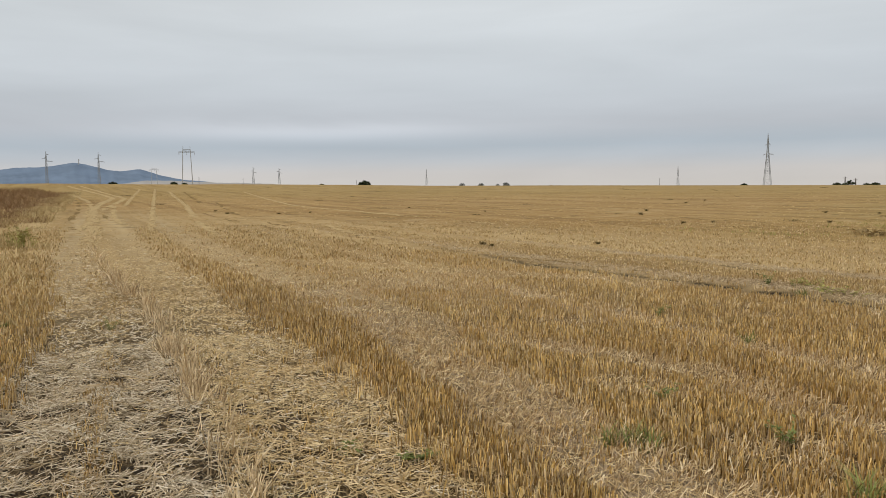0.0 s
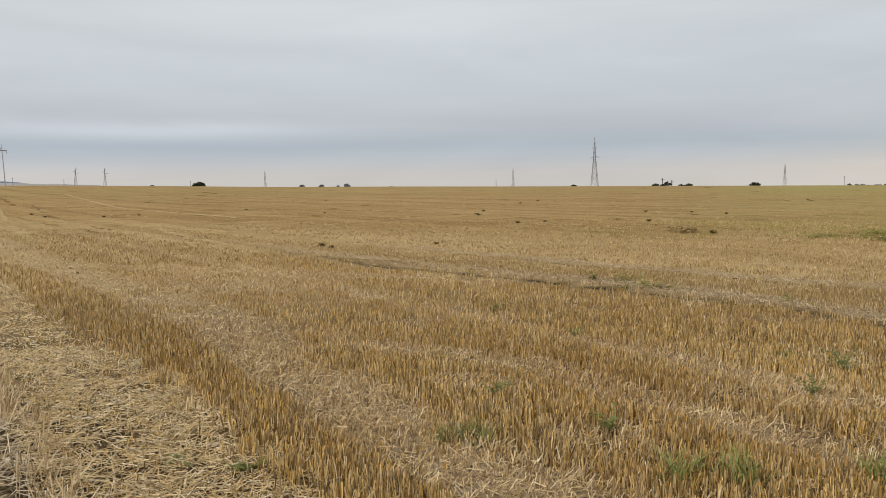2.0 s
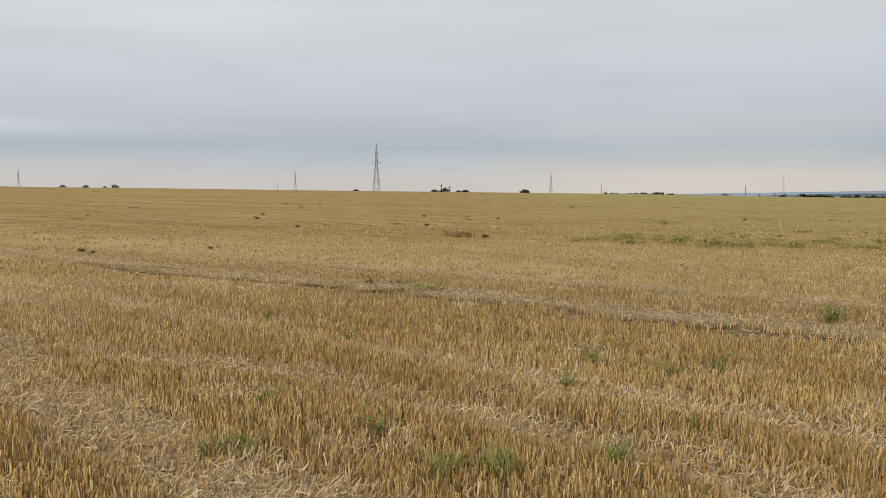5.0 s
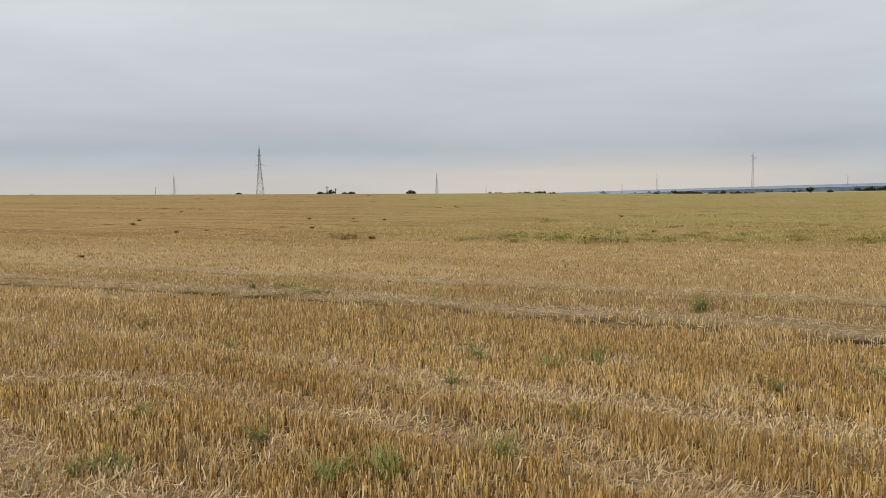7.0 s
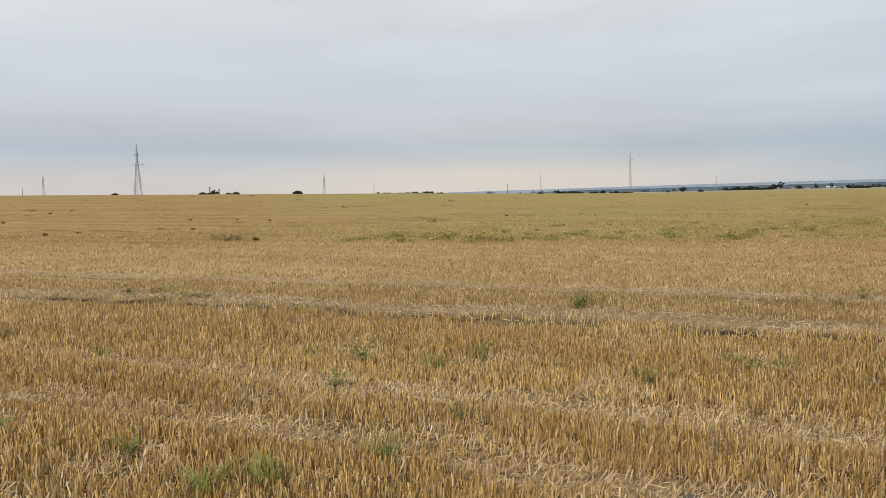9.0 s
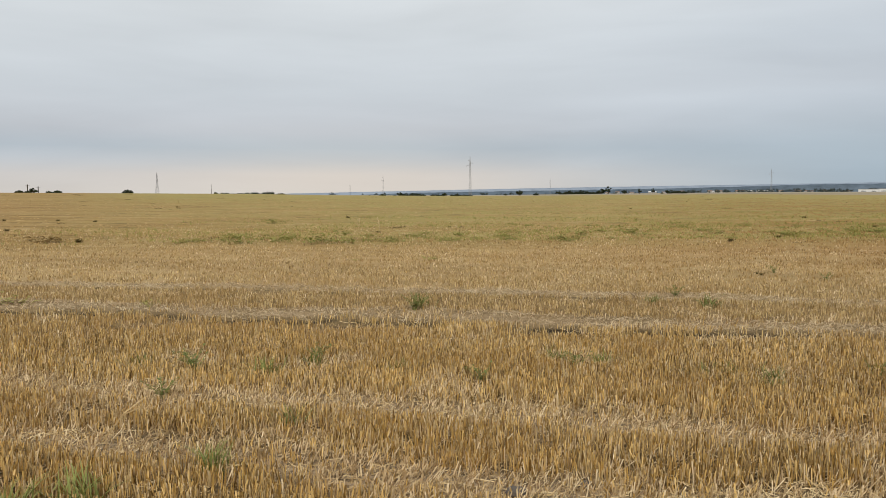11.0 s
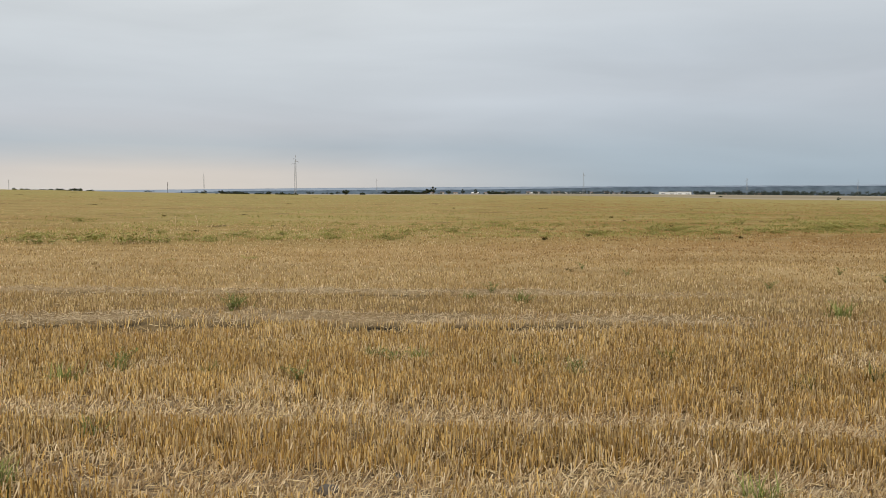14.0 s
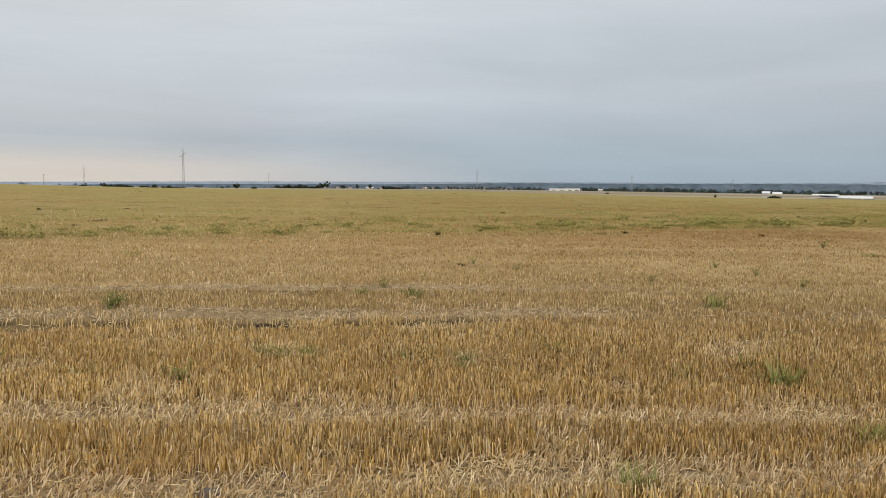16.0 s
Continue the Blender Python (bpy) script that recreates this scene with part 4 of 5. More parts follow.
# ---------------------------------------------------------------- stubble, straw and weeds
def cover(x, y):
    """How thick the stubble stands (0 to 1), how far it is pressed flat (0 to 1) and how much loose straw lies there, by place."""
    s, c = to_rows(x, y)
    wob = 0.10 * ripple(x, y, 3.0, 0.7) + 0.06 * ripple(x, y, 0.9, 1.9)
    left = along(s, c) + wob
    track = wheel_at(s, c) + wob
    lane = c + 0.035 * np.maximum(s - 2, 0) + wob
    branch = c + 0.28 * np.maximum(s - 5.1, 0) + wob
    soft = 0.07

    def band(v, a, b, e=soft):
        return smooth(a - e, a + e, v) * (1 - smooth(b - e, b + e, v))

    thick = np.ones_like(x)
    press = np.zeros_like(x)
    loose = 0.02 + 0.09 * (1 - smooth(7, 11, np.hypot(x, y)))
    fray = 0.12 * ripple(x, y, 0.45, 3.3) + 0.08 * ripple(x, y, 0.21, 1.2)
    worn = band(left + fray, -0.5, 2.2 - 0.45 * smooth(7, 10, s), 0.14)
    thick = thick * (1 - worn)
    loose = loose + 1.45 * worn * (0.35 + 0.65 * smooth(-0.75, -0.1, ripple(x, y, 0.8, 7.0) + 0.5 * ripple(x, y, 2.4, 3.0)))
    loose = loose * (1 - 0.8 * band(left, -0.6, 0.8) * smooth(14.0, 5.0, s) * smooth(-0.1, 0.4, ripple(x, y, 0.5, 9.0) + 0.5 * ripple(x, y, 0.17, 2.0)))
    loose = loose * (1 - 0.55 * band(left, 0.7, 2.15, 0.15) * smooth(12.0, 6.0, s) * smooth(-0.25, 0.35, ripple(x, y, 0.62, 4.4) + 0.6 * ripple(x, y, 0.23, 6.1)))
    thick = np.maximum(thick, (0.32 + 0.35 * smooth(7, 12, s)) * band(left, 0.10, 0.30) * smooth(-0.9, 0.0, ripple(x, y, 1.7, 3.0)))
    loose = loose * (1 - 0.55 * worn * smooth(12, 20, s))
    off = left - tuft_line(s)
    thick = np.maximum(thick, (0.5 + 0.3 * smooth(7, 12, s)) * band(off, -0.09, 0.09) * smooth(-0.7, 0.1, ripple(x, y, 1.3, 5.0)))
    thick = np.maximum(thick, 0.16 * (off > 0.1) * (left < 2.2) * smooth(-0.5, 0.4, ripple(x, y, 0.6, 2.5)))
    for v, lo, hi, k in ((left, 2.75, 3.5 + 0.35 * smooth(7, 9, s), 1.0), (lane, 5.40, 5.92, 0.68), (branch, 4.17, 4.65, 0.8 * (1 - smooth(7.5, 9.5, s)))):
        f = k * band(v, lo, hi, 0.12) * (0.45 + 0.55 * smooth(-0.5, 0.2, ripple(x, y, 2.3, lo)))
        press = np.maximum(press, f)
    spot = smooth(0.30, 0.62, ripple(x, y, 1.6, 8.0)) * (left > 2.6)
    press = np.maximum(press, 0.4 * spot)
    # a turning place where the bands run together
    turn = np.exp(-(((s - 13.0) / 3.0) ** 2 + ((c - 4.2) / 1.6) ** 2))
    cross_s = band(s + wob * 3, 12.4, 14.0, 0.5) * band(c, 2.8, 6.4, 0.5)
    press = np.maximum(press, 0.95 * cross_s * (0.5 + 0.5 * smooth(-0.5, 0.2, ripple(x, y, 1.5, 2.0))))
    press = np.maximum(press, 0.75 * turn * (0.4 + 0.6 * smooth(-0.4, 0.4, ripple(x, y, 1.9, 6.0))))
    cross = np.abs((s - 16.0) * 0.555 + (c - 4.5) * 0.832 + wob * 2) - 0.1
    over = (1 - smooth(0.15, 0.6, cross)) * smooth(0.5, 2.0, c) * (1 - smooth(6.5, 9.0, c))
    press = np.maximum(press, 0.95 * over)
    here = 0.3 + 0.7 * smooth(-5.0, -0.5, s)
    for a, b, k in ((9.68, 10.4, 1.0), (12.25, 12.75, 0.8)):
        f = k * band(track, a, b, 0.1) * (0.55 + 0.45 * smooth(-0.5, 0.2, ripple(x, y, 3.1, a))) * here
        press = np.maximum(press, f)
        thick = thick * (1 - 0.6 * f)
        loose = loose + 0.75 * f
    broken = smooth(-0.85, -0.15, ripple(x, y, 1.4, 5.5))
    thick = thick * (1 - 0.94 * here * broken * band(track, 9.0, 9.66, 0.06)) * (1 - 0.8 * here * band(track, 12.03, 12.25, 0.05))
    loose = loose + 0.22 * press
    thick = thick * (0.72 + 0.28 * smooth(-0.6, 0.3, ripple(x, y, 0.7, 4.0)))
    return thick, press, loose


A_LEFT, A_RIGHT = -105.0, 32.0


def sector(count, r0, r1, a0=A_LEFT, a1=A_RIGHT):
    r = np.sqrt(rng.uniform(r0 * r0, r1 * r1, count))
    a = np.radians(rng.uniform(a0, a1, count))
    return -np.sin(a) * r, np.cos(a) * r


def stalks(name, label, material, x, y, height, lean, rad):
    """Cut straws, split and folded, tapering a little, each with its own lean. lean: how far the tip stands off, in metres."""
    n = len(x)
    z = ground_z(x, y) - 0.012
    a = rng.uniform(0, 2 * math.pi, n)
    k, w = np.array([0.0, math.pi / 2, math.pi]), np.array([1.3, 0.4, 1.3])
    ring = np.stack([np.cos(a[:, None] + k) * w, np.sin(a[:, None] + k) * w, np.zeros((n, 3))], -1)
    base = np.stack([x, y, z], -1)[:, None] + ring * rad[:, None, None]
    tip = np.stack([x + lean[0], y + lean[1], z + height], -1)[:, None] + ring * rad[:, None, None] * 0.8
    v = np.concatenate([base, tip], 1).reshape(-1, 3)
    i = np.arange(n)[:, None] * 6
    q = np.stack([i + [0, 1, 4, 3], i + [1, 2, 5, 4]], 1).reshape(-1, 4)
    t = np.zeros((0, 3), int)
    return tagged(new(name, fast_mesh(name, v, q, t, material)), label, "stubble", kind="stuff")


def lying(name, label, material, x, y, way_a, length, rad, lift_=0.004):
    """Straws lying flat on the ground, rounded on top, each turned its own way."""
    n = len(x)
    dx, dy = np.cos(way_a) * length / 2, np.sin(way_a) * length / 2
    p0 = np.stack([x - dx, y - dy, ground_z(x - dx, y - dy) + lift_], -1)
    p1 = np.stack([x + dx, y + dy, ground_z(x + dx, y + dy) + lift_], -1)
    side = np.stack([-np.sin(way_a), np.cos(way_a), np.zeros(n)], -1) * rad[:, None]
    top = np.stack([np.zeros(n), np.zeros(n), rad * 1.2], -1)
    v = np.stack([p0 - side, p0 + side, p0 + top, p1 - side, p1 + side, p1 + top], 1).reshape(-1, 3)
    i = np.arange(n)[:, None] * 6
    q = np.stack([i + [0, 3, 5, 2], i + [1, 2, 5, 4]], 1).reshape(-1, 4)
    return tagged(new(name, fast_mesh(name, v, q, np.zeros((0, 3), int), material)), label, "straw", kind="stuff")


def plants(x, y, tillers, spacing=0.135, spread=0.018):
    """Gathers straws into plants, and the plants into drill rows."""
    n = len(x) // tillers
    s, c = to_rows(x[:n], y[:n])
    c = np.round(c / spacing) * spacing + rng.normal(0, 0.02, n)
    s, c = np.repeat(s, tillers) + rng.normal(0, spread, n * tillers), np.repeat(c, tillers) + rng.normal(0, spread, n * tillers)
    return from_rows(s, c)


def sow(r0, r1, per_m2, rad, tall, tag, tillers=4, spread=0.018, arc=(A_LEFT, A_RIGHT)):
    i0, i1 = r0 * 0.82, r1 * 1.18
    area = (arc[1] - arc[0]) / 360 * math.pi * (i1 * i1 - i0 * i0)
    x, y = sector(int(area * per_m2), i0, i1, *arc)
    x, y = plants(x, y, tillers, 0.135, spread)
    thick, press, loose = cover(x, y)
    r = np.hypot(x, y)
    fade = smooth(r0 * 0.82 - 0.01, r0 * 1.18, r) * (1 - smooth(r1 * 0.82, r1 * 1.18, r))
    keep = rng.uniform(0, 1, len(x)) < thick * fade * (1 - 0.38 * press)
    x, y, press = x[keep], y[keep], press[keep]
    n = len(x)
    flat = rng.uniform(0, 1, n) < (0.13 if r0 < 8 else 0.03) + press * (0.55 if r0 < 8 else 0.35)
    s, c = to_rows(x, y)
    left, track = along(s, c), wheel_at(s, c)
    off = np.abs(left - tuft_line(s))
    strip = smooth(1.9, 2.1, left) * (1 - smooth(2.6, 2.8, left))
    line = 1 - smooth(0.14, 0.24, off)
    low = smooth(10.3, 10.6, track)
    h = tall * (0.5 + 0.58 * rng.beta(2.2, 1.3, n)) * (1 + 0.10 * ripple(x, y, 2.6, 2.2)) * (1 + 0.12 * strip) * (1 - 0.25 * low) * (1 + (0.35 + 0.8 * smooth(9, 13, s)) * line)
    way_a = rng.uniform(0, 2 * math.pi, n)
    tip = np.abs(rng.normal(0, 0.23, n)) * h * (1 + 1.8 * line)
    lx, ly = tip * np.cos(way_a) + 0.03 * h, tip * np.sin(way_a)
    # pressed straws lean along the rows and lie lower
    fl = rng.normal(0.55, 0.25, n).clip(0.1, 1.1)
    side = rng.normal(0, 0.9, n)
    px_, py_ = from_rows(h * fl * np.cos(side) * -1, h * fl * np.sin(side))
    lx, ly = np.where(flat, px_, lx), np.where(flat, py_, ly)
    h = np.where(flat, h * rng.uniform(0.25, 0.85, n), h * (1 - 0.55 * press))
    rr = rad * rng.uniform(0.7, 1.3, n)
    h = h * np.where((left > tuft_line(s) + 0.2) & (left < 1.95), 0.6, 1.0)
    dull = (left > 0.05) & (left < 0.4)
    bleached = flat | (rng.uniform(0, 1, n) < 0.8 * press) | (rng.uniform(0, 1, n) < 0.13 + 0.85 * line)
    faded = ~bleached & (rng.uniform(0, 1, n) < 0.35 + 0.6 * np.maximum(smooth(9.8, 10.8, track), smooth(15, 21, s)))
    h = h * np.where(dull, 0.6, 1.0)
    for mask, mat, label in ((~bleached & ~faded, M_GOLD if r0 < 8 else M_MIDGOLD, "golden cut wheat stubble " + tag), (faded, M_FARGOLD, "faded tan wheat stubble " + tag), (bleached, M_PALE, "bleached and flattened straw " + tag)):
        if not mask.any():
            continue
        stalks("stubble" if mat is not M_PALE else "flattened_straw", label, mat, x[mask], y[mask], h[mask], (lx[mask], ly[mask]), rr[mask])


sow(0.0, 3.1, 420, 0.0035, 0.122, "round the standing place", 6, arc=(-180, 180))
sow(3.4, 9.0, 110, 0.0036, 0.12, "beyond the track", 5, arc=(32, 255))
sow(3.4, 9.0, 2900, 0.0030, 0.114, "close to the track", 5, 0.024)
sow(9.0, 14.0, 880, 0.0042, 0.094, "in the open field", 5, 0.026)
sow(14.0, 21.0, 330, 0.0056, 0.072, "farther out in the open field", 4, 0.035)
sow(21.0, 34.0, 95, 0.0078, 0.075, "across the middle of the field", 4, 0.05)


def far_tufts():
    """Low stubble and chaff of mixed tones, thinning out across the far field."""
    n = 45000
    r = 30 + 110 * rng.uniform(0, 1, n) ** 1.25
    a = np.radians(rng.uniform(A_LEFT, A_RIGHT, n))
    x, y = -np.sin(a) * r, np.cos(a) * r
    s, c = to_rows(x, y)
    left = along(s, c)
    lane = np.exp(-((left + 0.2) / 0.4) ** 2) + np.exp(-((left - 1.5) / 0.6) ** 2) + np.exp(-((left - 6.5) / 0.5) ** 2)
    rough = 0.45 + 0.55 * smooth(-0.5, 0.5, ripple(x, y, 3.0, 2.4) + 0.8 * ripple(c, 0.1 * s, 2.2, 4.0))
    keep = (rng.uniform(0, 1, n) < rough * (1 - 0.9 * np.minimum(lane, 1))) & (left > -1.5)
    x, y, r = x[keep], y[keep], r[keep]
    k = len(x)
    lying("far_stubble", "low mixed tan stubble and chaff across the far field", M_TUFT, x, y, rng.uniform(0, 6.28, k), rng.uniform(0.05, 0.2, k), (0.006 + 0.00018 * r) * rng.uniform(0.5, 1.5, k), 0.02)


far_tufts()


def litter(r0, r1, per_m2, rad, length, tag, arc=(A_LEFT, A_RIGHT)):
    """Loose straws lying on the soil."""
    area = (arc[1] - arc[0]) / 360 * math.pi * (r1 * r1 - r0 * r0)
    x, y = sector(int(area * per_m2), r0, r1, *arc)
    thick, press, loose = cover(x, y)
    keep = rng.uniform(0, 1.7, len(x)) < loose * (1 - 0.95 * smooth(12, 29, np.hypot(x, y)))
    x, y = x[keep], y[keep]
    n = len(x)
    s, c = to_rows(x, y)
    track = wheel_at(s, c)
    rut = ((track > 9.6) & (track < 10.5)) | ((track > 12.2) & (track < 12.8))
    a = np.where(rut, ROW_AZ + radians(99) + rng.normal(0, 0.6, n), rng.uniform(0, 2 * math.pi, n))
    ln = length * np.where(rut, 1.1, 1.0) * rng.uniform(0.4, 1.5, n)
    dx, dy = np.cos(a) * ln / 2, np.sin(a) * ln / 2
    zc = rng.uniform(0.003, 0.035, n)
    tilt = rng.normal(0, 0.014, n)
    r = rad * rng.uniform(0.7, 1.3, n)
    p0 = np.stack([x - dx, y - dy, ground_z(x - dx, y - dy) + zc - tilt], -1)
    p1 = np.stack([x + dx, y + dy, ground_z(x + dx, y + dy) + zc + tilt], -1)
    side = np.stack([-np.sin(a), np.cos(a), np.zeros(n)], -1) * r[:, None]
    top = np.stack([np.zeros(n), np.zeros(n), r * 1.4], -1)
    v = np.stack([p0 - side, p0 + side, p0 + top, p1 - side, p1 + side, p1 + top], 1).reshape(-1, 3)
    i = np.arange(n)[:, None] * 6
    q = np.stack([i + [0, 3, 5, 2], i + [1, 2, 5, 4]], 1).reshape(-1, 4)
    left = along(s, c)
    worn = np.repeat((left > -0.7) & (left < 2.15) & (rng.uniform(0, 1, n) < np.where(left > tuft_line(s), 0.2, 0.92) * (1 - 0.6 * smooth(6, 14, s))), 2)
    wheel = np.repeat(rut, 2) & ~worn
    for mask, mat, place in ((worn, M_LITTER, "on the worn track"), (wheel, M_RUT, "in the wheel ruts"), (~worn & ~wheel, M_STRAW, "on the track and among the rows")):
        tagged(new("loose_straw", fast_mesh("loose_straw", v, q[mask], np.zeros((0, 3), int), mat)), f"pale loose straw lying {place} {tag}", "straw", kind="stuff")


litter(0.2, 3.6, 900, 0.0026, 0.09, "underfoot", (-180, 180))
litter(3.6, 9.0, 300, 0.0026, 0.09, "beyond the track", (32, 255))
litter(3.6, 9.0, 2900, 0.0024, 0.085, "close by")
litter(9.0, 30.0, 800, 0.0034, 0.065, "farther on")


# tracks that vehicles have pressed into the stubble, winding away over the field
def wheel_line(label, line, width, mat, thin=0.0):
    """Pressed straw strewn along a line of (along, across) the rows; thin: how broken the line is, 0 to 1."""
    pts = np.array(line, float)
    run = np.concatenate([[0], np.cumsum(np.hypot(*np.diff(pts, axis=0).T))])
    fine = np.arange(0, run[-1], 0.5)
    s, c = np.interp(fine, run, pts[:, 0]), np.interp(fine, run, pts[:, 1])
    n = 2 * int(min(run[-1] * 0.12, 8)) + 1
    s, c = (np.convolve(np.pad(v, n // 2, mode="edge"), np.ones(n) / n, "valid") for v in (s, c))
    at = rng.uniform(0, run[-1], int(run[-1] * width * 60))
    s1, c1 = np.interp(at, fine, s), np.interp(at, fine, c)
    s2, c2 = np.interp(at + 0.6, fine, s), np.interp(at + 0.6, fine, c)
    off = rng.normal(0, 0.15, len(at)) * width
    way_a = np.arctan2(c2 - c1, s2 - s1 + 1e-6)
    s1, c1 = s1 - np.sin(way_a) * off, c1 + np.cos(way_a) * off
    keep = rng.uniform(0, 1, len(at)) < smooth(thin * 1.6 - 1.2, thin * 1.6 - 0.2, ripple(at, at * 0.3 + off, 9.0, width * 7)) * smooth(0, 5, at) * (1 - smooth(run[-1] - 5, run[-1], at))
    s1, c1, way_a = s1[keep], c1[keep], way_a[keep] + rng.normal(0, 0.5, keep.sum())
    x, y = from_rows(s1, c1)
    k = len(x)
    dx, dy = from_rows(np.cos(way_a), np.sin(way_a))
    r = np.hypot(x, y)
    return lying("pressed_straw", label, mat, x, y, np.arctan2(dy, dx), rng.uniform(0.12, 0.34, k), (0.009 + 0.0001 * r) * rng.uniform(0.5, 1.5, k), 0.03)


PALE_LINE, DARK_LINE = "pale pressed wheel track winding over the stubble", "dark rotten straw along a furrow in the stubble"
for line, width in (([(24, -1.1), (40.1, -1.6), (60.7, -2.65), (81, -2.65), (105.6, -2.0), (131.5, -4.1), (166.4, -8.1), (219, -14.4)], 0.9),
                    ([(60, -2.0), (81, -1.4), (105, -0.6), (125, -2.4), (166, -6.1), (219, -11.5)], 0.7), ([(33, -1.9), (48, -2.0), (61.3, -2.4), (90.7, -4.1), (120.6, -7), (151, -10.7)], 0.6),
                    ([(30, 0.6), (38.4, 0.8), (65.1, 1.5), (186, 4.9)], 0.45), ([(72.5, -0.5), (111.3, 0.15), (186, 1.9)], 0.5), ([(154, 6.5), (71.4, 4.3), (39.9, 2.9), (27, 2.7)], 0.55),
                    ([(36, -0.1), (37.5, -0.2), (44, -0.7), (54.3, -1.1), (74.7, -1.35)], 0.5), ([(147, 18.6), (65.9, 12.3), (42.7, 13.6), (29.4, 14.1)], 0.5), ([(36.4, 7.8), (25.7, 7.0), (20, 7.3)], 0.5)):
    wheel_line(PALE_LINE, line, width, M_TRACKED, 0.25)
for line, width in (([(28, -0.7), (40.6, -2.9), (61.3, -3.4), (90.7, -5.1), (120.6, -8)], 0.4), ([(153, 8.9), (101, 6.95), (76, 6)], 0.5), ([(61.2, -0.8), (66.7, 1.3)], 0.6), ([(83.5, 7.8), (51.8, 5.8), (39.9, 5.8), (30.6, 6.1)], 0.3),
                    ([(56.6, 4.1), (41.6, 4.4), (32.7, 5.2), (28.1, 6)], 0.3), ([(31.5, 7.45), (27.9, 7.6), (24.7, 7.9)], 0.3), ([(24, 6.0), (19.6, 6.8), (17.1, 7.6), (14.7, 8.3), (12.7, 8.7), (10.8, 8.75)], 0.22),
                    ([(72, -1.8), (54, -1.6), (46, -1.2)], 0.35), ([(110, 24), (60, 24), (30, 23.5), (16, 23)], 0.3)):
    wheel_line(DARK_LINE, line, width, M_FURROW, 0.6)


# tall dry growth on the bank left of the track
def dry_growth():
    n = 95000
    s = 24 + 120 * rng.uniform(0, 1, n) ** 1.3
    c = -1.5 - rng.exponential(8.0, n) - 0.06 * s + 0.022 * np.maximum(s - 24, 0)
    x, y = from_rows(s, c)
    lump = ripple(x, y, 6.0, 2.0) + 0.6 * ripple(x, y, 2.1, 5.0)
    deep = -along(s, c) - 1.5
    keep = rng.uniform(0, 1, n) < smooth(-0.9, 0.4, lump) * smooth(-0.5, 2.5, deep + 1.6 * lump)
    x, y, s, c, lump, deep = x[keep], y[keep], s[keep], c[keep], lump[keep], deep[keep]
    k = len(x)
    tall = 0.16 + 0.16 * np.clip(lump, -0.6, 1.2) + 0.32 * smooth(2, 8, deep) * smooth(25, 45, s)
    h = tall.clip(0.06) * rng.uniform(0.35, 1.3, k)
    a = rng.uniform(0, 2 * math.pi, k)
    edge = deep - 1.6 * ripple(x, y, 7.0, 1.0) - 2.2 * (1 - smooth(28, 44, s))
    pale = rng.uniform(0, 1, k) < 0.05 + 0.95 * (1 - smooth(1.0, 3.2, edge))
    for mask, mat, name, label in ((~pale, M_DRY, "dry_weeds", "brown dry weeds on the bank beside the track"), (pale, M_HAY, "dry_grass", "tall yellow dry grass beside the track")):
        reach = 0.8 * h[mask]
        stalks(name, label, mat, x[mask], y[mask], h[mask], (reach * np.cos(a[mask]), reach * np.sin(a[mask])), 0.0075 * rng.uniform(0.5, 1.6, mask.sum()))


dry_growth()


def verge_weeds():
    """Thin green-brown weeds standing among the stubble left of the track."""
    n = 4500
    s, left = rng.uniform(5, 27, n), -0.75 - rng.exponential(1.3, n)
    c = left - along(s, 0.0)
    x, y = from_rows(s, c)
    keep = rng.uniform(0, 1, n) < smooth(-0.1, 0.6, ripple(x, y, 1.3, 2.0) + 0.6 * ripple(x, y, 3.7, 4.0))
    x, y = x[keep], y[keep]
    k = len(x)
    h = rng.uniform(0.06, 0.24, k)
    a = rng.uniform(0, 6.28, k)
    stalks("verge_weeds", "thin dry grass in the stubble beside the track", M_HAY, x, y, h, (0.6 * h * np.cos(a), 0.6 * h * np.sin(a)), 0.0042 * rng.uniform(0.6, 1.6, k))


verge_weeds()


# green plants among the stubble
def blade(bm, g, height, spread, width, droop=0.5):
    """One bent grass blade with a fold along its middle."""
    a, out = g.uniform(0, 2 * math.pi), g.uniform(0.15, 1.0) * spread
    h = height * g.uniform(0.45, 1.1)
    bx, by = g.normal(0, spread * 0.22), g.normal(0, spread * 0.22)
    w = width * g.uniform(0.6, 1.3)
    rows = []
    for k in range(5):
        t = k / 4
        rr = out * t ** 1.4
        z = h * (t - droop * 0.6 * t ** 3 * min(1.0, out / spread + 0.2))
        x, y = bx + math.cos(a) * rr, by + math.sin(a) * rr
        ww = w * (1 - t) ** 0.7 * (0.7 + 0.6 * min(t * 4, 1)) + 0.0004
        nx, ny = -math.sin(a) * ww, math.cos(a) * ww
        rows.append([bm.verts.new((x - nx, y - ny, z)), bm.verts.new((x, y, z - ww * 0.5)), bm.verts.new((x + nx, y + ny, z))])
    for lo, hi in zip(rows, rows[1:]):
        bm.faces.new((lo[0], lo[1], hi[1], hi[0]))
        bm.faces.new((lo[1], lo[2], hi[2], hi[1]))


def plain(bm, name, material):
    me = bpy.data.meshes.new(name)
    bm.to_mesh(me)
    bm.free()
    me.materials.append(material)
    return me


def grass_tuft(label, seed, shoots=8, each=5, height=0.2, spread=0.2, width=0.0042, mat=None):
    g = np.random.default_rng(seed)
    t = thing("grass_tuft", label, "grass")
    for _ in range(shoots):
        for _ in range(each):
            bm = bmesh.new()
            blade(bm, g, height, spread, width)
            part("blade", plain(bm, "blade", mat or M_GRASS), t)
    return t


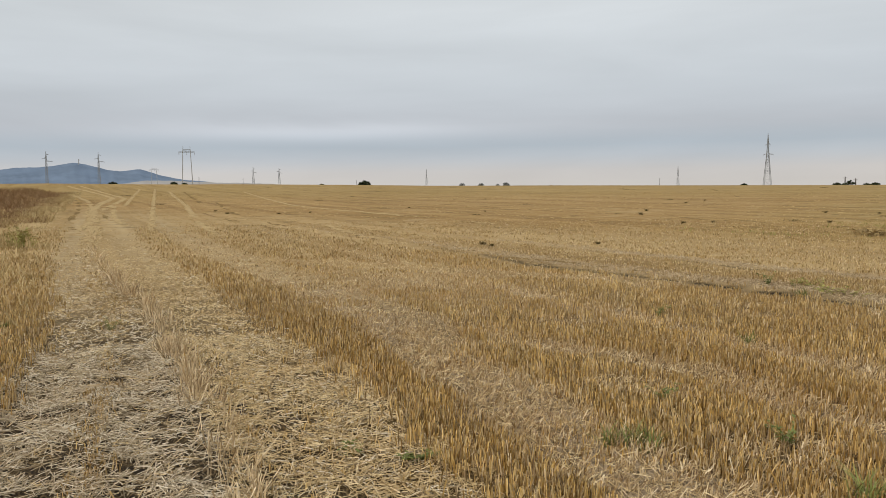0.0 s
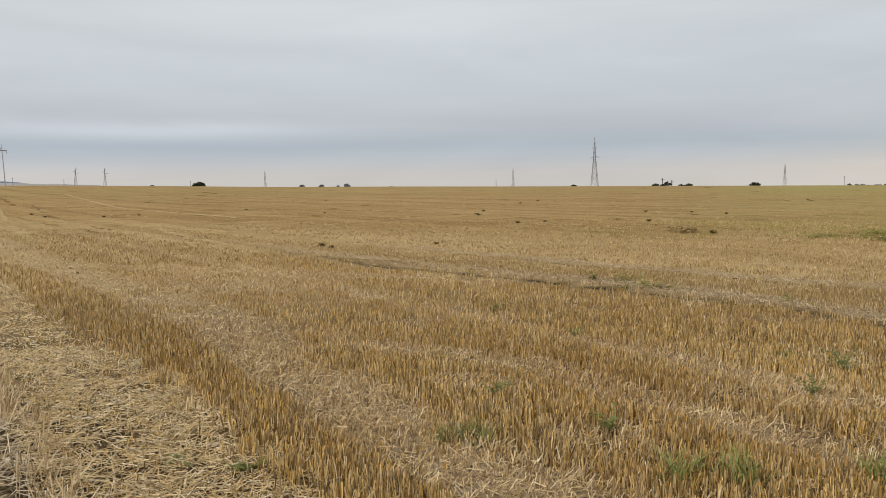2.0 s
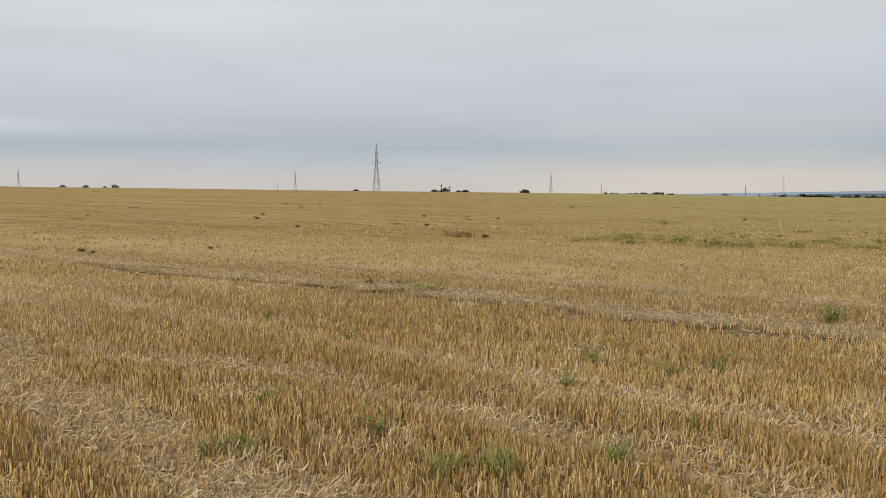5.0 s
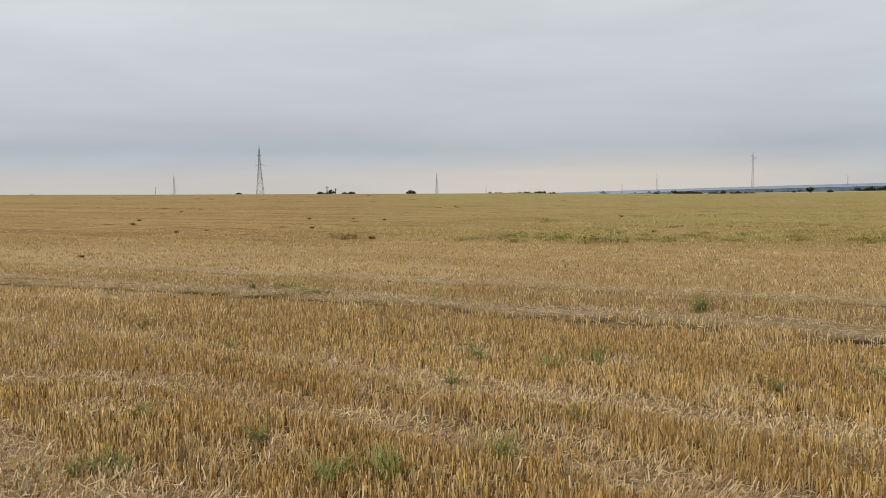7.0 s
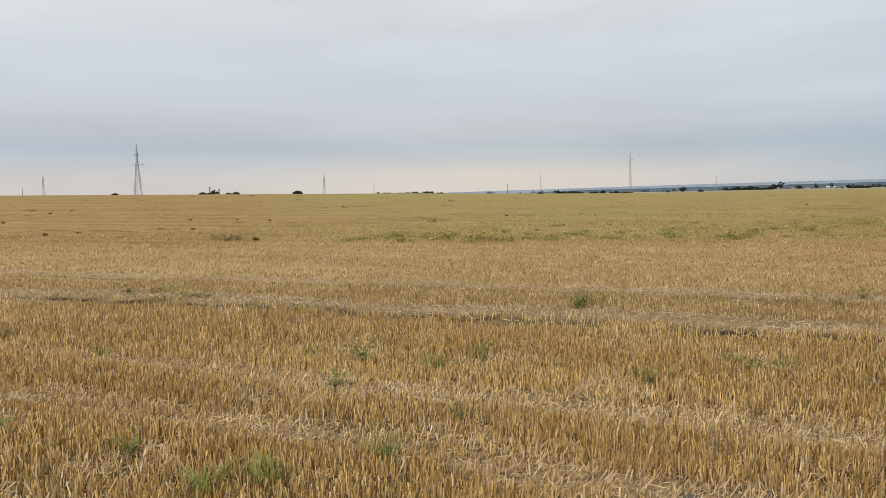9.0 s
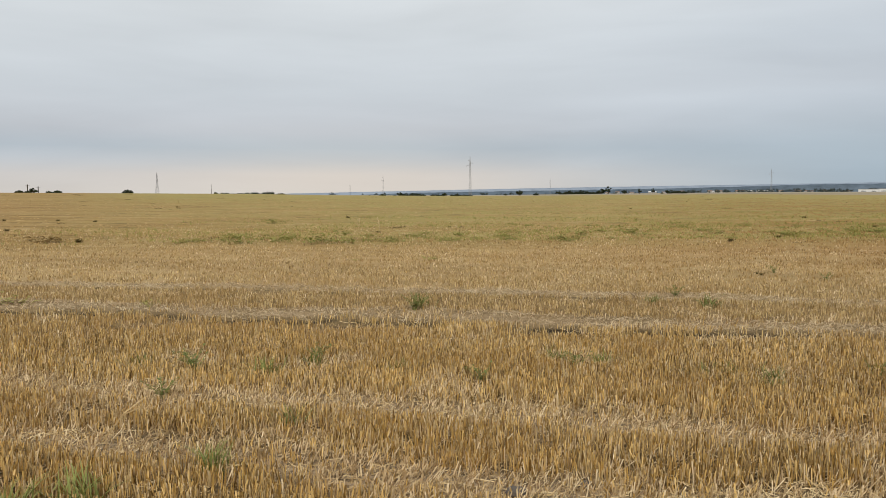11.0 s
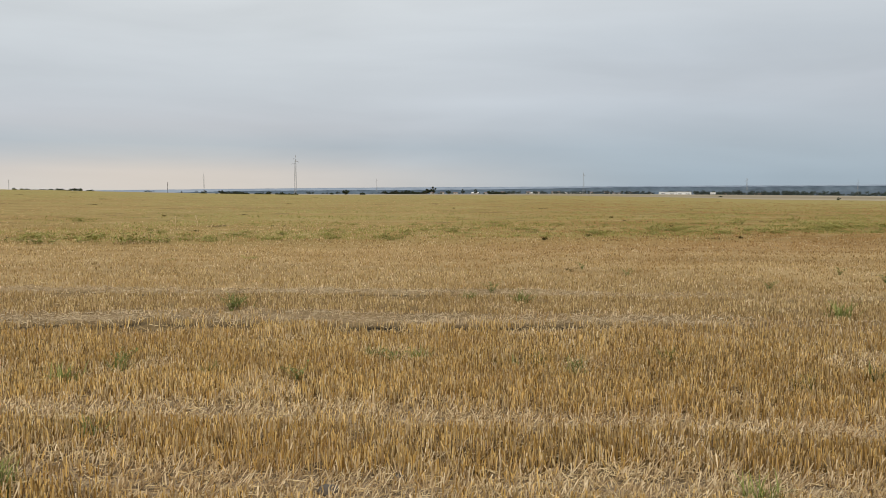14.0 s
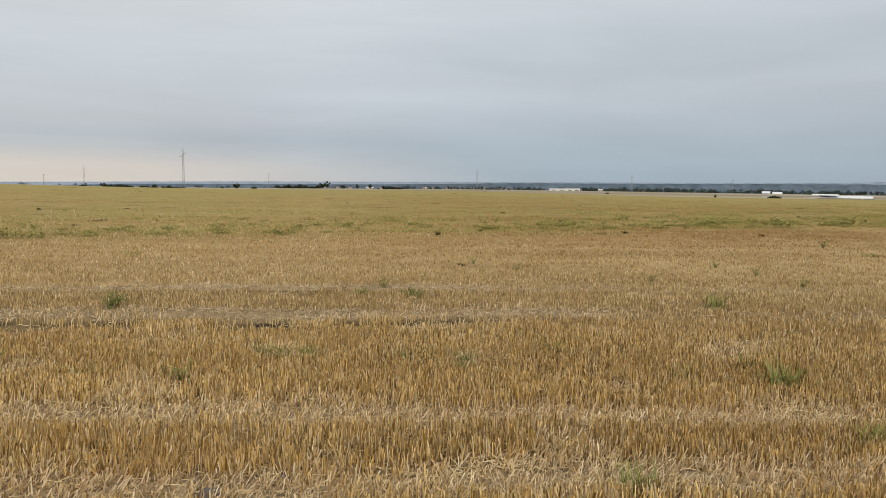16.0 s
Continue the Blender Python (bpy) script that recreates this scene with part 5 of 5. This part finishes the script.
def leafy_stem(bs, g, height, spread, leaves=None, count=9, leaf=0.05):
    """A bent stem with small folded leaves; leaves: a list that takes each leaf as a mesh of its own."""
    a, out, h = g.uniform(0, 6.28), g.uniform(0.2, 1.0) * spread, height * g.uniform(0.6, 1.1)
    tip = Vector((math.cos(a) * out, math.sin(a) * out, h))
    mid = Vector((tip.x * 0.35, tip.y * 0.35, h * 0.55))
    bar(bs, (0, 0, -0.02), mid, 0.006, 0.004)
    bar(bs, mid, tip, 0.004, 0.002)
    for _ in range(count):
        f = g.uniform(0.2, 1.0)
        p = mid.lerp(tip, (f - 0.5) * 2) if f > 0.5 else Vector((0, 0, 0)).lerp(mid, f * 2)
        b = g.uniform(0, 6.28)
        ln, w = leaf * g.uniform(0.6, 1.4), leaf * 0.24 * g.uniform(0.7, 1.3)
        o = Vector((math.cos(b), math.sin(b), g.uniform(0.0, 0.7)))
        sd = Vector((-math.sin(b), math.cos(b), 0)) * w
        into = bs
        if leaves is not None:
            into = bmesh.new()
            leaves.append(into)
        v = [into.verts.new(q) for q in (p, p + o * ln * 0.45 + sd, p + o * ln * 0.5 - Vector((0, 0, w * 0.4)), p + o * ln * 0.45 - sd, p + o * ln - Vector((0, 0, ln * 0.15)))]
        into.faces.new((v[0], v[2], v[1]))
        into.faces.new((v[0], v[3], v[2]))
        into.faces.new((v[1], v[2], v[4]))
        into.faces.new((v[2], v[3], v[4]))


def broad_weed(label, seed, height=0.2, spread=0.2, stems=7):
    g = np.random.default_rng(seed)
    t = thing("weed", label, "weed")
    for _ in range(stems):
        bm, leaves = bmesh.new(), []
        leafy_stem(bm, g, height, spread, leaves)
        stem = part("stem", plain(bm, "stem", M_WEED), t)
        for one in leaves:
            part("leaf", plain(one, "leaf", M_WEED), stem)
    return t


def far_weed(label, seed, height, spread, stems, mat):
    g = np.random.default_rng(seed)
    bm = bmesh.new()
    for _ in range(stems):
        n0 = len(bm.verts)
        leafy_stem(bm, g, height, spread * 0.6, None, 7, 0.075)
        bm.verts.ensure_lookup_table()
        to = Vector((g.normal(0, spread * 0.5), g.normal(0, spread * 0.5), 0.0))
        bmesh.ops.translate(bm, verts=bm.verts[n0:], vec=to)
        bar(bm, (0, 0, -0.02), to + Vector((0, 0, -0.02)), 0.006, 0.006)
    return tagged(new("weed", plain(bm, "weed", mat)), label, "weed")


def scatter_plants(proto_list, spots, group):
    used = set()
    for n, (s, c, size, kind) in enumerate(spots):
        x, y = from_rows(s, c)
        m = pose(float(x), float(y), float(ground_z(x, y)) - 0.01, 0, 0, 61.0 * n) @ Matrix.Diagonal((size, size, size, 1))
        o = proto_list[kind]
        if kind in used:
            o = copy_thing(o, Matrix.Identity(4))
        used.add(kind)
        o.matrix_basis = m
        tagged(o, group=group)


PLANTS = {
    "tall": grass_tuft("bright green grass tuft among the stubble", 31, 12, 5, 0.25, 0.24, 0.0042),
    "low": grass_tuft("thin dull green grass tuft in the stubble", 32, 7, 5, 0.19, 0.2, 0.004, M_WEED),
    "weed": broad_weed("low green leafy weed growing in the stubble", 33),
    "dark": broad_weed("dull dark-green creeping weed on the litter", 34, 0.08, 0.24, 10),
}
scatter_plants(PLANTS, [
    (-1.57, 4.23, 0.81, "tall"), (4.36, 1.50, 0.79, "dark"), (2.88, 3.36, 0.98, "tall"), (2.68, 3.58, 0.98, "tall"), (2.29, 4.21, 0.94, "low"),
    (4.71, 1.19, 0.70, "dark"), (4.16, 2.68, 0.94, "low"), (3.96, 2.83, 0.94, "low"), (2.37, 4.29, 0.75, "tall"), (4.14, 2.88, 0.98, "low"), (3.70, 3.63, 0.81, "weed"),
    (2.29, 5.13, 0.94, "low"), (4.82, 3.52, 0.81, "weed"), (-3.33, 5.08, 0.82, "tall"), (3.52, 5.50, 0.81, "weed"), (1.27, 6.53, 0.81, "weed"),
    (2.06, 6.72, 0.94, "low"), (-0.92, 6.99, 0.94, "low"), (3.10, 6.36, 0.96, "tall"), (-0.47, 7.30, 0.94, "low"), (0.60, 7.31, 0.81, "weed"),
    (3.77, 6.35, 0.81, "weed"), (2.87, 6.77, 1.11, "low"), (-0.97, 7.30, 0.96, "low"), (-3.48, 6.51, 1.25, "tall"), (-2.81, 6.84, 0.94, "low"),
    (-0.68, 7.41, 0.94, "low"), (3.88, 6.47, 0.98, "weed"), (0.41, 7.58, 0.75, "tall"), (0.85, 7.60, 0.94, "low"), (2.95, 6.97, 0.85, "weed"), (4.36, 6.43, 0.94, "low"),
    (-3.46, 7.14, 1.02, "low"), (-1.85, 7.65, 1.02, "low"), (6.29, 5.62, 0.94, "low"), (9.97, -0.28, 0.81, "weed"), (8.08, 5.86, 0.81, "weed"),
    (2.99, 10.15, 1.05, "weed"), (10.74, -1.46, 0.81, "dark"), (3.01, 10.43, 1.44, "low"), (-0.67, 11.50, 1.35, "low"), (0.05, 11.72, 0.94, "low"),
    (-4.72, 10.82, 1.25, "tall"), (-0.27, 12.42, 0.90, "weed"), (8.85, 8.89, 0.94, "low"), (9.84, 9.19, 0.98, "weed"), (-4.63, 13.25, 0.91, "weed"),
    (-7.04, 12.89, 0.81, "weed"), (-2.74, 15.17, 0.81, "weed"), (-7.19, 14.82, 0.86, "weed"), (-2.08, 16.50, 0.81, "weed"), (-6.94, 16.15, 0.81, "weed"),
    (-12.50, 22.08, 1.34, "weed"),
], "green plants in the stubble")

# darker clumps and the taller green weeds farther out
FAR_PLANTS = {
    "clump": far_weed("dark brown-green weed clump far out in the field", 41, 0.15, 0.15, 22, M_DARKWEED),
    "sprawl": far_weed("yellow-green sprawling weed on the bank", 43, 0.34, 0.18, 26, M_REGROWTH),
    "green": far_weed("low yellow-green regrowth patch in the stubble", 44, 0.13, 0.32, 16, M_REGROWTH),
    "brown": far_weed("low brown dry weed patch in the stubble", 45, 0.09, 0.36, 26, M_FADED),
    "bushy": far_weed("bushy green weed far out in the field", 42, 0.16, 0.34, 18, M_BUSHY),
}
g = np.random.default_rng(15)
spots = [
    (6.67, 9.72, 0.55, "green"), (8.72, 9.37, 0.89, "green"), (9.53, 9.66, 0.79, "green"), (10.00, 9.24, 0.27, "clump"), (8.86, 11.46, 0.26, "clump"),
    (14.63, 1.65, 0.25, "clump"), (-1.81, 15.96, 0.29, "clump"), (-1.75, 16.21, 0.29, "clump"), (16.97, 2.38, 0.25, "clump"), (4.94, 17.48, 0.64, "green"),
    (6.67, 17.29, 0.43, "green"), (18.39, 4.53, 0.25, "clump"), (19.53, 8.88, 0.44, "clump"), (18.77, 11.67, 0.44, "clump"), (-12.42, 19.69, 0.81, "green"),
    (9.67, 22.00, 1.68, "bushy"), (8.99, 22.50, 1.13, "bushy"), (11.79, 21.21, 1.13, "bushy"), (7.80, 23.05, 0.74, "bushy"), (11.07, 22.20, 1.01, "bushy"),
    (2.82, 24.81, 0.81, "bushy"), (13.69, 21.10, 0.88, "bushy"), (4.62, 25.08, 0.89, "bushy"), (-1.94, 25.64, 0.56, "clump"), (3.10, 25.73, 1.21, "bushy"),
    (26.08, -2.98, 1.75, "sprawl"), (11.58, 23.55, 1.52, "bushy"), (-1.98, 26.22, 0.50, "clump"), (1.55, 26.32, 0.61, "bushy"), (13.04, 23.29, 1.24, "bushy"),
    (5.01, 26.23, 0.93, "bushy"), (0.47, 26.71, 0.44, "bushy"), (17.89, 20.44, 1.74, "brown"), (6.68, 26.68, 0.77, "bushy"), (6.57, 26.65, 0.70, "bushy"),
    (-3.99, 29.05, 1.16, "bushy"), (-4.08, 29.28, 0.90, "bushy"), (-7.41, 32.15, 1.15, "bushy"), (26.91, 20.72, 0.65, "clump"), (-7.91, 33.11, 1.03, "bushy"),
    (26.80, 22.08, 0.50, "clump"), (-14.60, 34.86, 1.94, "bushy"), (17.40, 34.14, 1.07, "bushy"), (-17.50, 34.49, 2.70, "bushy"), (18.61, 36.21, 0.95, "bushy"),
    (-12.09, 40.00, 1.46, "bushy"), (35.19, 24.46, 0.61, "clump"), (26.72, 33.66, 0.61, "clump"), (-22.13, 37.10, 2.51, "bushy"), (35.83, 24.85, 0.69, "clump"),
    (-16.47, 44.93, 1.45, "bushy"),
]
for _ in range(240):
    s0 = 15 - 42 * g.uniform(0, 1) ** 0.8
    spots.append((s0, 26.6 - 0.42 * s0 + abs(g.normal(0, 5.0)), g.uniform(0.25, 0.95), "bushy"))
for _ in range(30):
    spots.append((g.uniform(-30, 80), 27 + g.exponential(45), g.uniform(0.3, 0.75), "clump"))
for _ in range(10):
    spots.append((g.uniform(14, 80), g.uniform(4, 30), g.uniform(0.35, 0.8), "clump"))
scatter_plants(FAR_PLANTS, spots, "weeds far out in the field")


# fine green second growth: uncountable
def green_growth():
    n = 95000
    s = 24 - 80 * rng.uniform(0, 1, n) ** 0.7
    c = 26.2 - 0.42 * s + rng.exponential(17.0, n)
    x, y = from_rows(s, c)
    keep = (np.hypot(x, y) < 120) & (rng.uniform(0, 1, n) < smooth(-0.5, 0.6, ripple(x, y, 9.0, 3.3) + 0.7 * ripple(x, y, 2.3, 1.3)))
    x, y = x[keep], y[keep]
    k = len(x)
    h = rng.uniform(0.035, 0.11, k)
    a = rng.uniform(0, 6.28, k)
    stalks("second_growth", "thin green regrowth through the far stubble", M_REGROWTH, x, y, h, (0.5 * h * np.cos(a), 0.5 * h * np.sin(a)), 0.0075 * rng.uniform(0.6, 1.5, k))


green_growth()


def dark_specks():
    """Low dead weeds dotted over the far stubble, a handful of stems each."""
    n, stems = 260, 40
    r = rng.uniform(24, 210, n)
    a = np.radians(rng.uniform(-100, 26, n))
    x, y = -np.sin(a) * r, np.cos(a) * r
    keep = (rng.uniform(0, 1, n) < smooth(-0.5, 0.4, ripple(x, y, 14.0, 6.1))) & (along(*to_rows(x, y)) > 3.0)
    x, y, r = x[keep], y[keep], r[keep]
    size = rng.uniform(0.35, 1.0, len(x)) ** 2.0 * (0.6 + r / 140)
    x, y, size = (np.repeat(v, stems) for v in (x, y, size))
    k = len(x)
    ox, oy = from_rows(rng.normal(0, 0.24, k), rng.normal(0, 0.24, k))
    h = size * rng.uniform(0.015, 0.07, k)
    a = rng.uniform(0, 6.28, k)
    stalks("dead_weeds", "dark dead weeds dotted over the far stubble", M_DEAD, x + ox * size, y + oy * size, h + 0.015, (1.1 * h * np.cos(a), 1.1 * h * np.sin(a)), 0.014 * size * rng.uniform(0.6, 1.6, k))


dark_specks()


# a few stones and a broken reed
def stone(size, seed):
    g = np.random.default_rng(seed)
    bm = bmesh.new()
    bmesh.ops.create_icosphere(bm, subdivisions=2, radius=size)
    for v in bm.verts:
        v.co *= 1 + 0.22 * noise.noise(v.co * (2.2 / size) + Vector((seed, 0, 0)))
        v.co.z *= 0.6
    return done(bm, "stone", M_STONE)


for n, (s, c, size) in enumerate(((0.6, 4.34, 0.055), (0.25, 4.5, 0.045), (0.7, 6.9, 0.05))):
    x, y = from_rows(s, c)
    o = tagged(new("stone", stone(size, n + 1)), "small grey field stone lying between the stubble", "stone", "stones")
    o.matrix_world = pose(float(x), float(y), float(ground_z(x, y)) + size * 0.25, 0, 0, 40 * n)

def bare_stalk(label, s, c, high, turn, lean):
    """A tall bleached weed stem with a few bare side twigs."""
    x, y = from_rows(s, c)
    t = thing("dry_stalk", label, "stalk", "bleached stalks", pose(float(x), float(y), float(ground_z(x, y)), 0, 0, turn))
    bm = bmesh.new()
    mid, top = Vector((lean * 0.35, 0, high * 0.5)), Vector((lean, 0.02, high))
    bar(bm, (0, 0, -0.03), mid, 0.018, 0.014)
    bar(bm, mid, top, 0.014, 0.008)
    part("stem", done(bm, "stem", M_PALE), t)
    for k, (f, reach) in enumerate(((0.45, 0.13), (0.6, -0.10), (0.75, 0.08), (0.85, -0.06))):
        bm = bmesh.new()
        p0 = mid.lerp(top, (f - 0.5) * 2) if f > 0.5 else Vector((0, 0, 0)).lerp(mid, f * 2)
        bar(bm, p0, p0 + Vector((reach, 0.06 * (-1) ** k, high * 0.16)), 0.014, 0.006)
        part("twig", done(bm, "twig", M_PALE), t)
    return t


bare_stalk("tall bleached weed stem leaning over the far stubble", 11.04, 28.66, 0.55, 60, -0.16)
bare_stalk("tall bleached weed stem with bare twigs in the far stubble", 10.69, 30.00, 0.5, 60, 0.22)

x, y = from_rows(3.26, 4.46)
reed = thing("broken_stalk", "pale broken reed stalk leaning over the stubble", "stalk", "", pose(float(x), float(y), float(ground_z(x, y)), 0, 0, -30))
bm = bmesh.new()
bar(bm, (0, 0, -0.02), (0.15, 0.0, 0.17), 0.008, 0.007)
bar(bm, (0.15, 0.0, 0.17), (0.29, 0.02, 0.26), 0.007, 0.004)
part("stem", done(bm, "stem", M_STRAW), reed)
bm = bmesh.new()
bar(bm, (0.14, 0.0, 0.16), (0.31, -0.03, 0.22), 0.009, 0.003)
part("leaf", done(bm, "leaf", M_STRAW), reed)
